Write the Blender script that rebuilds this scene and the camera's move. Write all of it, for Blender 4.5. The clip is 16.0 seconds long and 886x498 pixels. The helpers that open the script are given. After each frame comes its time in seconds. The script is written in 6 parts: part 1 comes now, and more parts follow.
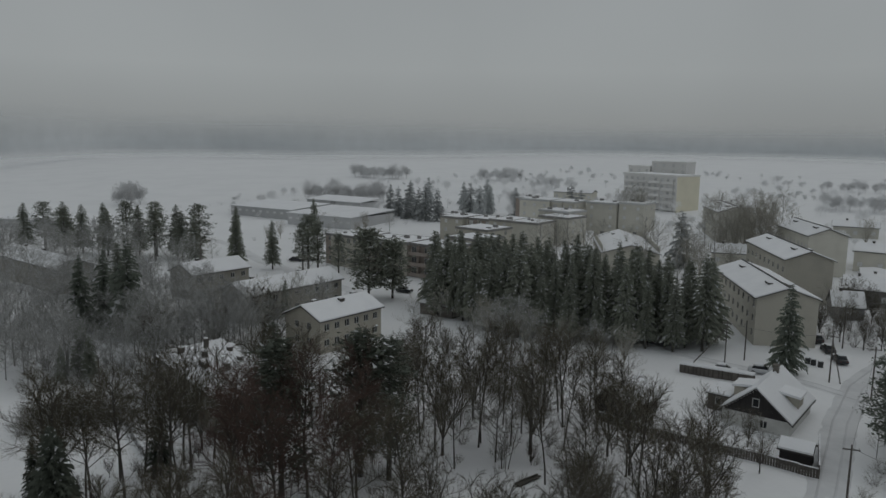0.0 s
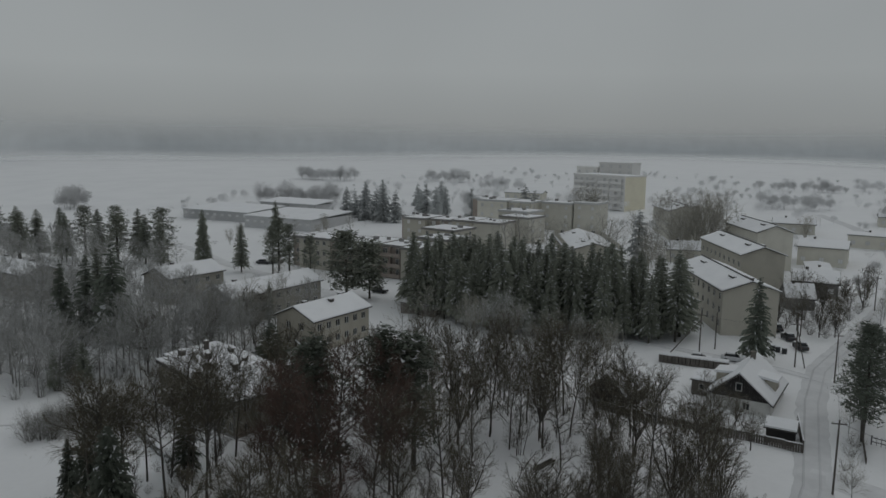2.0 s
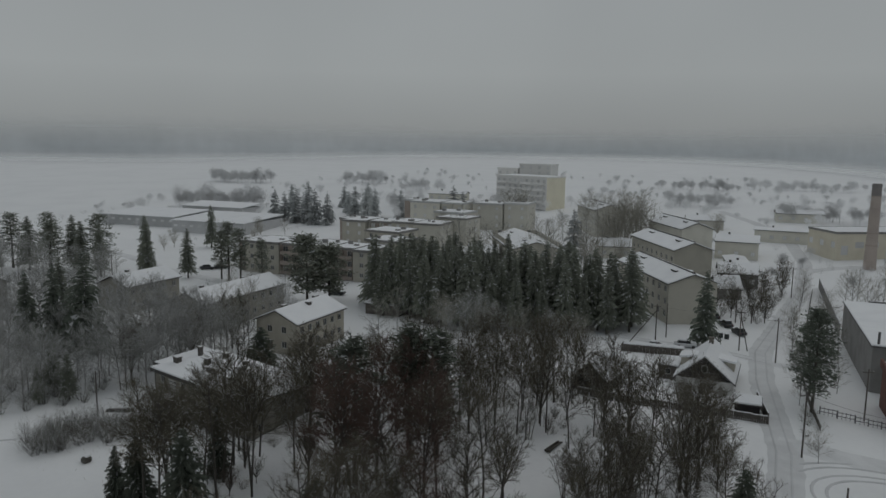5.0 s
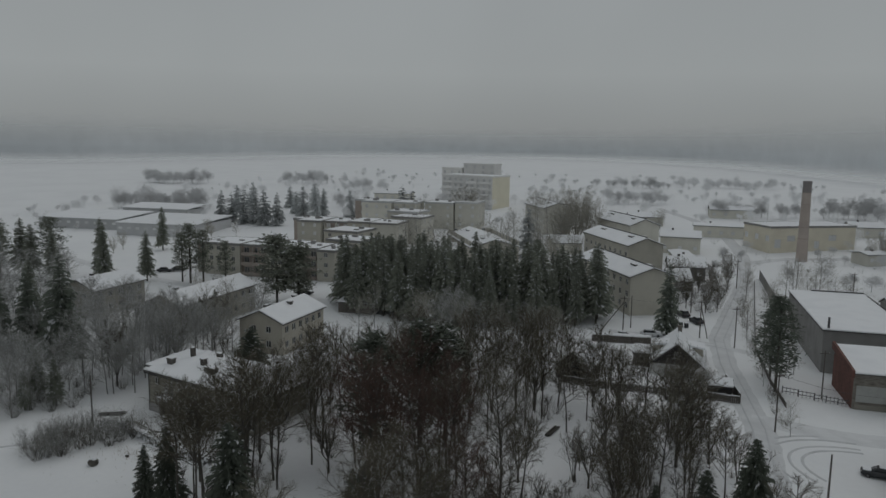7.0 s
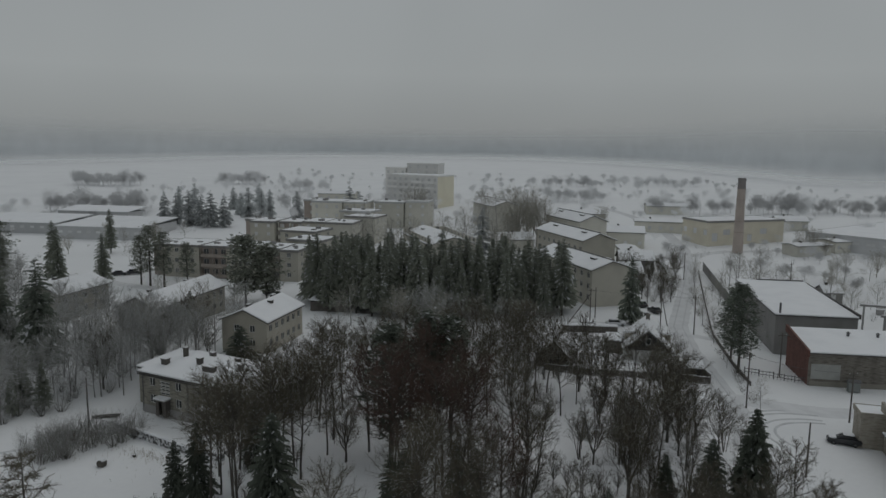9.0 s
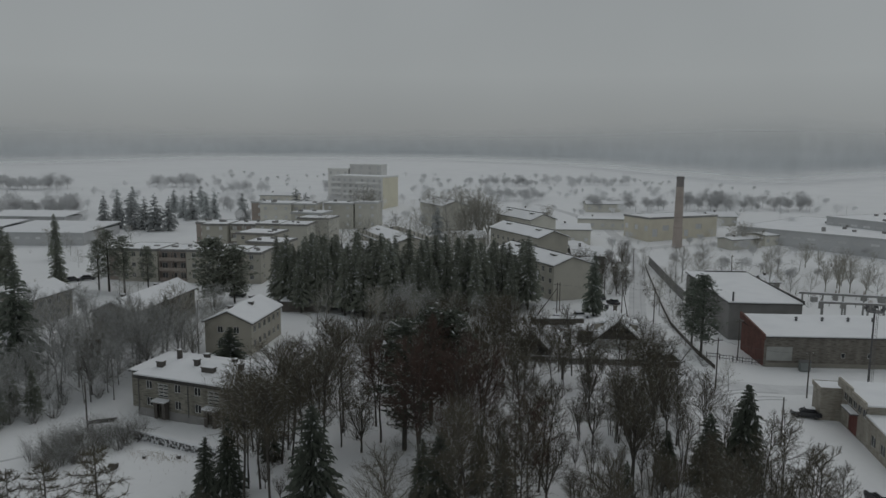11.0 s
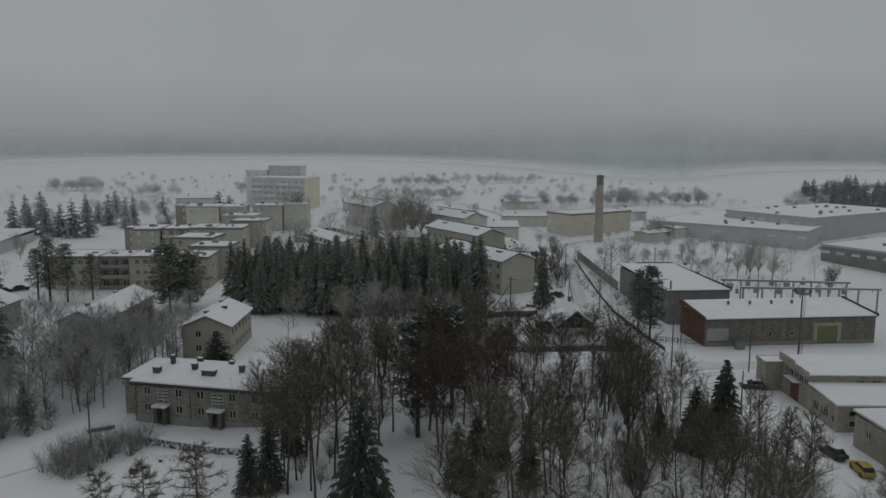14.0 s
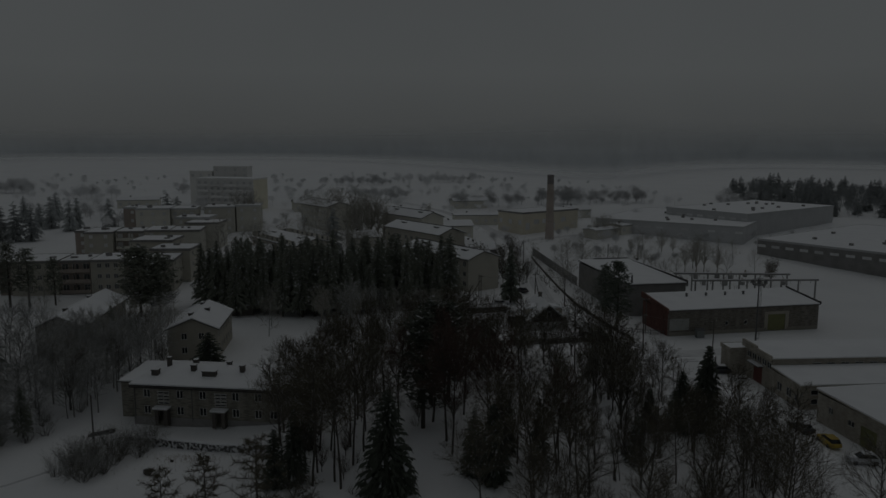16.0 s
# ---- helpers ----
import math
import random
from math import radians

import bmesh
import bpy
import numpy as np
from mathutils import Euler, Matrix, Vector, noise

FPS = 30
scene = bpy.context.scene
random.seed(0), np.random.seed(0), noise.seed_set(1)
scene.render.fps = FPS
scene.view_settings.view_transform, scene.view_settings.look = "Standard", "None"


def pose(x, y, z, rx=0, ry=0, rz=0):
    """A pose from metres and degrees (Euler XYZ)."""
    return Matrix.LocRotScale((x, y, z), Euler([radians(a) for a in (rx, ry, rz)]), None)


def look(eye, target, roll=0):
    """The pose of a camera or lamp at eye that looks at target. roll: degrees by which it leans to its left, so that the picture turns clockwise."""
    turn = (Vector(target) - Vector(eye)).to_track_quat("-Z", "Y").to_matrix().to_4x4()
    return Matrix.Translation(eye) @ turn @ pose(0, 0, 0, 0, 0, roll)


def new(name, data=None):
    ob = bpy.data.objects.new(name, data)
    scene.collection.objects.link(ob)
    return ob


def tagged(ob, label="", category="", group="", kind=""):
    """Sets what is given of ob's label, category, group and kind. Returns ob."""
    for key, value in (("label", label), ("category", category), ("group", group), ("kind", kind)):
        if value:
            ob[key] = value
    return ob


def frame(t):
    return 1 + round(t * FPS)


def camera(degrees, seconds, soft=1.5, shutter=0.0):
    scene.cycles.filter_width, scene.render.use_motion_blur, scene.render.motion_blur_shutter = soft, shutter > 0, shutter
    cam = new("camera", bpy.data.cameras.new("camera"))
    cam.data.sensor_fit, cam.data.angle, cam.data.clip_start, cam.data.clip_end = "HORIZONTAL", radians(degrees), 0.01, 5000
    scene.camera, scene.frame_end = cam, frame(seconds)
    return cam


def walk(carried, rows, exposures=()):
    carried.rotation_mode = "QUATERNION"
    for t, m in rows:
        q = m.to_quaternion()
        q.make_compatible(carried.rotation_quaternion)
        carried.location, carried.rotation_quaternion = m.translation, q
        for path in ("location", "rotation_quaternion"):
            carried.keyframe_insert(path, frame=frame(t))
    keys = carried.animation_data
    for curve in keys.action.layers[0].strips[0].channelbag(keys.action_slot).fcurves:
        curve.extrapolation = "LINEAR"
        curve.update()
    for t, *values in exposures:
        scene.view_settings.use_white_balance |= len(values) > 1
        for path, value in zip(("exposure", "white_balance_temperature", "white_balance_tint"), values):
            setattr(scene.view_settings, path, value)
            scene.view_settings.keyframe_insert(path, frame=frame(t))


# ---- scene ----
cam = camera(62.2, 16.0, 1.5)
METRES, EYE, TILT, LEAN, TURN = 88.45, 37.7, -0.124, 3.003, 37.997
ROWS = [
    (0.0, 0.0, 0.0, 0.0, 0.56, -8.44, -3.8),
    (0.5, -0.0267, -0.0124, -0.001, -0.66, -8.33, -3.81),
    (1.0, -0.0541, -0.0239, -0.002, -1.94, -8.21, -3.78),
    (1.5, -0.0824, -0.0348, -0.0025, -3.25, -8.12, -3.76),
    (2.0, -0.1102, -0.0446, -0.0021, -4.55, -8.03, -3.74),
    (2.5, -0.1377, -0.0538, -0.0024, -5.83, -7.96, -3.73),
    (3.0, -0.166, -0.0625, -0.0036, -7.15, -7.86, -3.72),
    (3.5, -0.1944, -0.0706, -0.0026, -8.47, -7.77, -3.69),
    (4.0, -0.2234, -0.0779, -0.0005, -9.82, -7.71, -3.67),
    (6.5, -0.3727, -0.1031, -0.0018, -16.85, -7.26, -3.6),
    (7.0, -0.4038, -0.1061, -0.0034, -18.31, -7.21, -3.55),
    (7.5, -0.4347, -0.1083, -0.0069, -19.75, -7.11, -3.51),
    (8.0, -0.4667, -0.1097, -0.0089, -21.24, -6.99, -3.45),
    (8.5, -0.4983, -0.1107, -0.0096, -22.72, -6.92, -3.37),
    (9.0, -0.5305, -0.1114, -0.0112, -24.2, -6.86, -3.3),
    (11.5, -0.6945, -0.1039, -0.0148, -31.63, -6.46, -2.84),
    (12.0, -0.7259, -0.1001, -0.0139, -33.04, -6.44, -2.74),
    (12.5, -0.7567, -0.0959, -0.0134, -34.41, -6.41, -2.66),
    (13.0, -0.788, -0.0909, -0.013, -35.79, -6.36, -2.58),
    (13.5, -0.8197, -0.0854, -0.0119, -37.18, -6.32, -2.49),
    (14.0, -0.8512, -0.079, -0.0113, -38.59, -6.26, -2.4),
    (14.5, -0.883, -0.0715, -0.0098, -39.99, -6.2, -2.34),
    (15.0, -0.9138, -0.0633, -0.0092, -41.36, -6.18, -2.25),
    (15.5, -0.945, -0.054, -0.0085, -42.76, -6.16, -2.22),
    (16.0, -0.9763, -0.0445, -0.0097, -44.14, -6.12, -2.17),
]

# seconds and stops: the picture fades out at the end
FADE = [(0.0, 0.0), (14.0, 0.0), (14.5, -0.4), (15.0, -1.0), (15.5, -1.6), (16.0, -2.3)]
walk(cam, [(t, pose(0, 0, EYE, TILT, LEAN, TURN) @ pose(METRES * x, METRES * y, METRES * z, 90 + pitch, roll, yaw)) for t, x, y, z, yaw, pitch, roll in ROWS], FADE)

# ---------------------------------------------------------------- light
SKY_TOP, SKY_LOW, SKY_POWER = (0.276, 0.296, 0.306), (0.222, 0.236, 0.240), 1.0


def make_world():
    """An overcast, snowing sky: grey cloud, a little darker near the horizon."""
    w = bpy.data.worlds.new("overcast_sky")
    scene.world = w
    w.use_nodes = True
    nt = w.node_tree
    bg = nt.nodes["Background"]
    co = nt.nodes.new("ShaderNodeTexCoord")
    sep = nt.nodes.new("ShaderNodeSeparateXYZ")
    nt.links.new(co.outputs["Generated"], sep.inputs[0])
    ramp = nt.nodes.new("ShaderNodeValToRGB")
    nt.links.new(sep.outputs["Z"], ramp.inputs[0])
    e = ramp.color_ramp.elements
    e[0].position, e[0].color = 0.0, (*SKY_LOW, 1)
    e[1].position, e[1].color = 0.35, (*SKY_TOP, 1)
    m = e.new(0.09)
    m.color = (0.290, 0.308, 0.313, 1)
    sky = nt.nodes.new("ShaderNodeTexSky")
    sky.sky_type, sky.sun_disc = "NISHITA", False
    sky.sun_elevation, sky.sun_rotation = radians(50), radians(-15)
    mix = nt.nodes.new("ShaderNodeMix")
    mix.data_type = "RGBA"
    mix.inputs[0].default_value = 0.001
    nt.links.new(ramp.outputs[0], mix.inputs[6])
    nt.links.new(sky.outputs[0], mix.inputs[7])
    cloud, shade, mul = nt.nodes.new("ShaderNodeTexNoise"), nt.nodes.new("ShaderNodeMapRange"), nt.nodes.new("ShaderNodeVectorMath")
    cloud.inputs["Scale"].default_value, cloud.inputs["Detail"].default_value = 2.2, 3
    nt.links.new(co.outputs["Generated"], cloud.inputs["Vector"])
    shade.inputs[1].default_value, shade.inputs[2].default_value, shade.inputs[3].default_value, shade.inputs[4].default_value = 0.3, 0.7, 0.95, 1.06
    nt.links.new(cloud.outputs[0], shade.inputs[0])
    mul.operation = "MULTIPLY"
    nt.links.new(mix.outputs[2], mul.inputs[0])
    nt.links.new(shade.outputs[0], mul.inputs[1])
    nt.links.new(mul.outputs[0], bg.inputs[0])
    bg.inputs[1].default_value = SKY_POWER


make_world()
sun = new("sun", bpy.data.lights.new("sun", "SUN"))
sun.data.energy, sun.data.angle, sun.data.color = 0.22, radians(50), (1.0, 0.97, 0.93)
sun.matrix_world = look((0, 0, 90), (-25, -60, 0))


# ---------------------------------------------------------------- materials
def mat(name, colour, rough=0.8, spots=None, scale=1.0, fine=8.0, amount=0.5, bump=0.2, spread=0.06, metal=0.0, snow=0.0):
    """A plain surface with variation at two scales. spots: a second colour, in patches; snow: how much snow clings to it, in patches of its own."""
    m = bpy.data.materials.new(name)
    m.use_nodes = True
    nt = m.node_tree
    b = nt.nodes["Principled BSDF"]
    b.inputs["Roughness"].default_value, b.inputs["Metallic"].default_value = rough, metal
    co = nt.nodes.new("ShaderNodeTexCoord")
    n1, n2 = nt.nodes.new("ShaderNodeTexNoise"), nt.nodes.new("ShaderNodeTexNoise")
    for n, sc in ((n1, scale), (n2, fine)):
        n.inputs["Scale"].default_value, n.inputs["Detail"].default_value = sc, 6
        nt.links.new(co.outputs["Object"], n.inputs["Vector"])
    r1 = nt.nodes.new("ShaderNodeMapRange")
    r1.inputs[1].default_value, r1.inputs[2].default_value = 0.42, 0.68
    r1.inputs[4].default_value = amount
    nt.links.new(n1.outputs[0], r1.inputs[0])
    mx = nt.nodes.new("ShaderNodeMix")
    mx.data_type = "RGBA"
    mx.inputs[6].default_value = (*colour, 1)
    mx.inputs[7].default_value = (*(spots or [c * 0.7 for c in colour]), 1)
    nt.links.new(r1.outputs[0], mx.inputs[0])
    info = nt.nodes.new("ShaderNodeObjectInfo")
    hs = nt.nodes.new("ShaderNodeHueSaturation")
    add = nt.nodes.new("ShaderNodeMath")
    add.operation = "ADD"
    nt.links.new(n2.outputs[0], add.inputs[0])
    nt.links.new(info.outputs["Random"], add.inputs[1])
    r2 = nt.nodes.new("ShaderNodeMapRange")
    r2.inputs[1].default_value, r2.inputs[2].default_value = 0.2, 1.8
    r2.inputs[3].default_value, r2.inputs[4].default_value = 1 - 3 * spread, 1 + 3 * spread
    nt.links.new(add.outputs[0], r2.inputs[0])
    nt.links.new(r2.outputs[0], hs.inputs["Value"])
    nt.links.new(mx.outputs[2], hs.inputs["Color"])
    last = hs.outputs[0]
    if snow:
        n3 = nt.nodes.new("ShaderNodeTexNoise")
        n3.inputs["Scale"].default_value, n3.inputs["Detail"].default_value = 2.3, 5
        nt.links.new(co.outputs["Object"], n3.inputs["Vector"])
        r3 = nt.nodes.new("ShaderNodeMapRange")
        r3.inputs[1].default_value, r3.inputs[2].default_value = 0.62 - 0.3 * snow, 0.74 - 0.3 * snow
        r3.inputs[4].default_value = 0.9
        nt.links.new(n3.outputs[0], r3.inputs[0])
        ms = nt.nodes.new("ShaderNodeMix")
        ms.data_type = "RGBA"
        ms.inputs[7].default_value = (0.78, 0.79, 0.81, 1)
        nt.links.new(last, ms.inputs[6])
        nt.links.new(r3.outputs[0], ms.inputs[0])
        last = ms.outputs[2]
    nt.links.new(last, b.inputs["Base Color"])
    if bump:
        bp = nt.nodes.new("ShaderNodeBump")
        bp.inputs["Strength"].default_value, bp.inputs["Distance"].default_value = bump, 0.05
        nt.links.new(n2.outputs[0], bp.inputs["Height"])
        nt.links.new(bp.outputs[0], b.inputs["Normal"])
    return m


def streaked(name, colour, dirt, courses=0.5):
    """An old wall: run-off streaks down it, cloudy patches and uneven courses."""
    m = mat(name, colour, 0.92, [c * 0.8 for c in colour], 0.45, 6, 0.8, 0.2)
    nt = m.node_tree
    co, mp, n = nt.nodes.new("ShaderNodeTexCoord"), nt.nodes.new("ShaderNodeMapping"), nt.nodes.new("ShaderNodeTexNoise")
    mp.inputs["Scale"].default_value = (0.8, 0.8, 0.22)
    n.inputs["Scale"].default_value, n.inputs["Detail"].default_value = 1.0, 7
    nt.links.new(co.outputs["Object"], mp.inputs[0])
    nt.links.new(mp.outputs[0], n.inputs["Vector"])
    r, mx = nt.nodes.new("ShaderNodeMapRange"), nt.nodes.new("ShaderNodeMix")
    r.inputs[1].default_value, r.inputs[2].default_value, r.inputs[4].default_value = 0.44, 0.74, 0.7
    nt.links.new(n.outputs[0], r.inputs[0])
    mx.data_type = "RGBA"
    mx.inputs[7].default_value = (*dirt, 1)
    b = nt.nodes["Principled BSDF"]
    nt.links.new(b.inputs["Base Color"].links[0].from_socket, mx.inputs[6])
    nt.links.new(r.outputs[0], mx.inputs[0])
    mp2, n2, r2, dark = nt.nodes.new("ShaderNodeMapping"), nt.nodes.new("ShaderNodeTexNoise"), nt.nodes.new("ShaderNodeMapRange"), nt.nodes.new("ShaderNodeMix")
    mp2.inputs["Scale"].default_value = (0.9, 0.9, 5.0)
    n2.inputs["Scale"].default_value, n2.inputs["Detail"].default_value = 1.0, 8
    r2.inputs[1].default_value, r2.inputs[2].default_value, r2.inputs[4].default_value = 0.45, 0.7, courses
    dark.data_type = "RGBA"
    dark.inputs[7].default_value = (*[c * 0.55 for c in dirt], 1)
    nt.links.new(co.outputs["Object"], mp2.inputs[0])
    nt.links.new(mp2.outputs[0], n2.inputs["Vector"])
    nt.links.new(n2.outputs[0], r2.inputs[0])
    nt.links.new(mx.outputs[2], dark.inputs[6])
    nt.links.new(r2.outputs[0], dark.inputs[0])
    nt.links.new(dark.outputs[2], b.inputs["Base Color"])
    return m


SNOW = mat("snow", (0.83, 0.838, 0.85), 0.7, (0.75, 0.757, 0.775), 0.05, 1.2, 0.5, 0.25, 0.02)
SNOW_ROOF = mat("roof_snow", (0.84, 0.85, 0.87), 0.7, (0.72, 0.73, 0.76), 0.25, 3.0, 0.4, 0.2, 0.02)
GROOVE = mat("pressed_snow", (0.6, 0.606, 0.62), 0.75, (0.52, 0.525, 0.54), 0.35, 2.5, 0.8, 0.3, 0.03)
PACKED = mat("packed_snow", (0.73, 0.737, 0.75), 0.75, (0.62, 0.626, 0.64), 0.35, 2.5, 0.8, 0.3, 0.03)
BARK = mat("bark", (0.07, 0.064, 0.055), 0.95, (0.135, 0.126, 0.112), 0.8, 9, 0.7, 0.4)
TWIG = mat("brown_twigs", (0.1, 0.088, 0.062), 0.95, (0.165, 0.15, 0.112), 0.6, 9, 0.6, 0)
TWIG_RED = mat("red_brown_twigs", (0.098, 0.062, 0.05), 0.95, (0.145, 0.1, 0.084), 0.6, 9, 0.6, 0)
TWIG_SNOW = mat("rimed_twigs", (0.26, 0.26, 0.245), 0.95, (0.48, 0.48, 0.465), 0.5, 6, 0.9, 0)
# two far twig tiers: haze is painted in as a paler base colour
TWIG_PALE = mat("farthest_haze_twigs", (0.73, 0.735, 0.74), 0.95, (0.78, 0.783, 0.786), 0.3, 6, 0.9, 0)
TWIG_FAR = mat("far_haze_twigs", (0.56, 0.562, 0.565), 0.95, (0.62, 0.622, 0.625), 0.3, 6, 0.9, 0)
NEEDLE = mat("spruce_needles", (0.074, 0.086, 0.066), 0.9, (0.115, 0.128, 0.102), 0.7, 6, 0.7, 0)
# mid-distance needles: NEEDLE lightened to paint in some haze
NEEDLE_MID = mat("mid_haze_needles", (0.19, 0.205, 0.165), 0.9, (0.27, 0.285, 0.235), 0.7, 6, 0.7, 0)
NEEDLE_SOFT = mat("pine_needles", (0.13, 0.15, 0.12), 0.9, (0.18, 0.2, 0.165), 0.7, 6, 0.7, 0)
# far needles: lighter copies of NEEDLE that hold the haze
NEEDLE_FAR = mat("far_haze_needles", (0.47, 0.49, 0.49), 0.9, (0.54, 0.56, 0.56), 0.7, 6, 0.7, 0)
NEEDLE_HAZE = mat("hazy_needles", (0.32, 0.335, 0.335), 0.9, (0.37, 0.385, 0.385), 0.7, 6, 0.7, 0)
CONCRETE = mat("substation_concrete", (0.30, 0.297, 0.29), 0.9, (0.24, 0.237, 0.23), 0.6, 6, 0.8, 0.15)
CLUMP_SNOW = mat("snow_on_branches", (0.62, 0.63, 0.65), 0.8, (0.45, 0.46, 0.48), 0.9, 6, 0.6, 0)
TEAL = mat("grey_green_paint", (0.2, 0.215, 0.21), 0.7, (0.24, 0.25, 0.245), 0.4, 3, 0.6, 0.05)
PLASTER = mat("grey_beige_plaster", (0.305, 0.29, 0.25), 0.9, (0.24, 0.228, 0.198), 0.35, 5, 0.8, 0.15)


OLD_PLASTER = streaked("old_plaster", (0.33, 0.315, 0.27), (0.13, 0.122, 0.1), 0.75)
RUBBLE = mat("dark_stone_with_snow", (0.09, 0.09, 0.088), 0.9, (0.13, 0.13, 0.126), 0.8, 5, 0.7, 0.3, snow=0.55)
CREAM = mat("cream_plaster", (0.43, 0.405, 0.345), 0.9, (0.36, 0.335, 0.285), 0.35, 5, 0.8, 0.15)
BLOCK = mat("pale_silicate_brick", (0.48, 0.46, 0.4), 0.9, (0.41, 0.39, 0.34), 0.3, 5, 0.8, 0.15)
# far walls, down to TAN: base colours lightened to paint in haze
PALE = mat("hazed_panel", (0.62, 0.605, 0.545), 0.9, (0.55, 0.535, 0.48), 0.3, 5, 0.8, 0.1)
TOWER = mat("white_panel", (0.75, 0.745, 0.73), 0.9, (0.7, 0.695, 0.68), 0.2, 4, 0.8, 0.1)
YELLOW = mat("yellow_panel", (0.78, 0.74, 0.6), 0.9, (0.72, 0.68, 0.55), 0.2, 4, 0.8, 0.1)
TAN = mat("tan_panel", (0.62, 0.58, 0.48), 0.9, (0.55, 0.51, 0.42), 0.2, 4, 0.8, 0.1)
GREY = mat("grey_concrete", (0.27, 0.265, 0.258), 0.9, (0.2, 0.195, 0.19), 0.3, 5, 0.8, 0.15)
# GREY lightened, so that far walls and rims hold haze
GREY_FAR = mat("hazed_concrete", (0.50, 0.505, 0.51), 0.9, (0.45, 0.455, 0.46), 0.2, 4, 0.8, 0.1)
BROWN_END = mat("brown_brick", (0.37, 0.32, 0.285), 0.9, (0.29, 0.25, 0.225), 0.5, 6, 0.7, 0.15)
BRICK = streaked("red_brick", (0.185, 0.088, 0.072), (0.11, 0.06, 0.052), 0.6)
CHIMNEY = mat("sooty_brick", (0.11, 0.10, 0.09), 0.9, (0.07, 0.065, 0.06), 0.9, 7, 0.8, 0.3)
BRICK_MIX = streaked("weathered_dark_brick", (0.215, 0.2, 0.175), (0.12, 0.105, 0.09), 0.85)
# far stack: brick and soot colours raised by painted haze
STACK = mat("sooty_brick", (0.40, 0.345, 0.31), 0.9, (0.32, 0.28, 0.255), 0.2, 4, 0.8, 0.3)
SOOT = mat("soot", (0.22, 0.205, 0.20), 0.95, (0.17, 0.16, 0.155), 0.4, 4, 0.8, 0.2)
WHITE_BRICK = streaked("dirty_white_brick", (0.43, 0.4, 0.345), (0.25, 0.225, 0.185))
WHITEWASH = mat("whitewashed_wall", (0.62, 0.62, 0.60), 0.9, (0.50, 0.50, 0.48), 0.5, 6, 0.7, 0.15)
DARK_WOOD = mat("dark_stained_boards", (0.030, 0.027, 0.028), 0.85, (0.05, 0.045, 0.043), 0.8, 8, 0.6, 0.3)
OLD_WOOD = mat("weathered_boards", (0.135, 0.122, 0.11), 0.9, (0.095, 0.085, 0.077), 0.8, 8, 0.7, 0.3)
DARK_ROOF = mat("dark_roof_sheet", (0.06, 0.057, 0.055), 0.7, (0.04, 0.038, 0.037), 0.5, 5, 0.6, 0.2)
FRAME_WHITE = mat("painted_window_frame", (0.55, 0.55, 0.53), 0.6, (0.42, 0.42, 0.40), 1.5, 9, 0.6, 0.1)
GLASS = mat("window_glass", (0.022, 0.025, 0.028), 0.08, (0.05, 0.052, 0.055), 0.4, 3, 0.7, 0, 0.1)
# panes seen through haze: its paleness is painted into the glass
GLASS_FAR = mat("far_haze_glass", (0.62, 0.625, 0.63), 0.3, (0.66, 0.665, 0.67), 0.4, 3, 0.7, 0, 0.1)
GLASS_MID = mat("mid_haze_glass", (0.12, 0.125, 0.13), 0.2, (0.17, 0.175, 0.18), 0.4, 3, 0.7, 0, 0.1)
GLAZE = mat("pale_grey_panel", (0.34, 0.345, 0.33), 0.6, (0.25, 0.255, 0.24), 0.5, 5, 0.8, 0.1)
RED_DOOR = mat("red_gate_paint", (0.16, 0.058, 0.048), 0.7, (0.11, 0.036, 0.03), 0.8, 8, 0.6, 0.2)
GREEN_DOOR = mat("yellow_green_gate_paint", (0.2, 0.205, 0.09), 0.7, (0.15, 0.155, 0.075), 0.8, 8, 0.6, 0.2)
STEEL = mat("dull_steel", (0.16, 0.16, 0.165), 0.6, (0.11, 0.108, 0.105), 1.0, 9, 0.7, 0.1, 0.06, 0.4)
RUBBER = mat("rubber", (0.02, 0.02, 0.021), 0.9)
CAR_GLASS = mat("car_glass", (0.02, 0.022, 0.025), 0.1, None, 1, 4, 0.2, 0)
CAR_DARK = mat("dark_car_paint", (0.03, 0.032, 0.036), 0.4, (0.06, 0.06, 0.065), 0.8, 6, 0.5, 0)
CAR_YELLOW = mat("yellow_car_paint", (0.42, 0.30, 0.04), 0.45, (0.34, 0.24, 0.04), 0.8, 6, 0.5, 0)
CAR_WHITE = mat("white_car_paint", (0.55, 0.56, 0.58), 0.4, (0.45, 0.46, 0.48), 0.8, 6, 0.5, 0)
# paler bark and twigs paint in haze; rimed trees share the bark
BARK_MID = mat("hazed_rimed_bark", (0.23, 0.225, 0.215), 0.95, (0.31, 0.305, 0.295), 0.8, 9, 0.7, 0.3)
TWIG_MID = mat("mid_haze_twigs", (0.315, 0.302, 0.262), 0.95, (0.42, 0.406, 0.365), 0.5, 6, 0.8, 0)


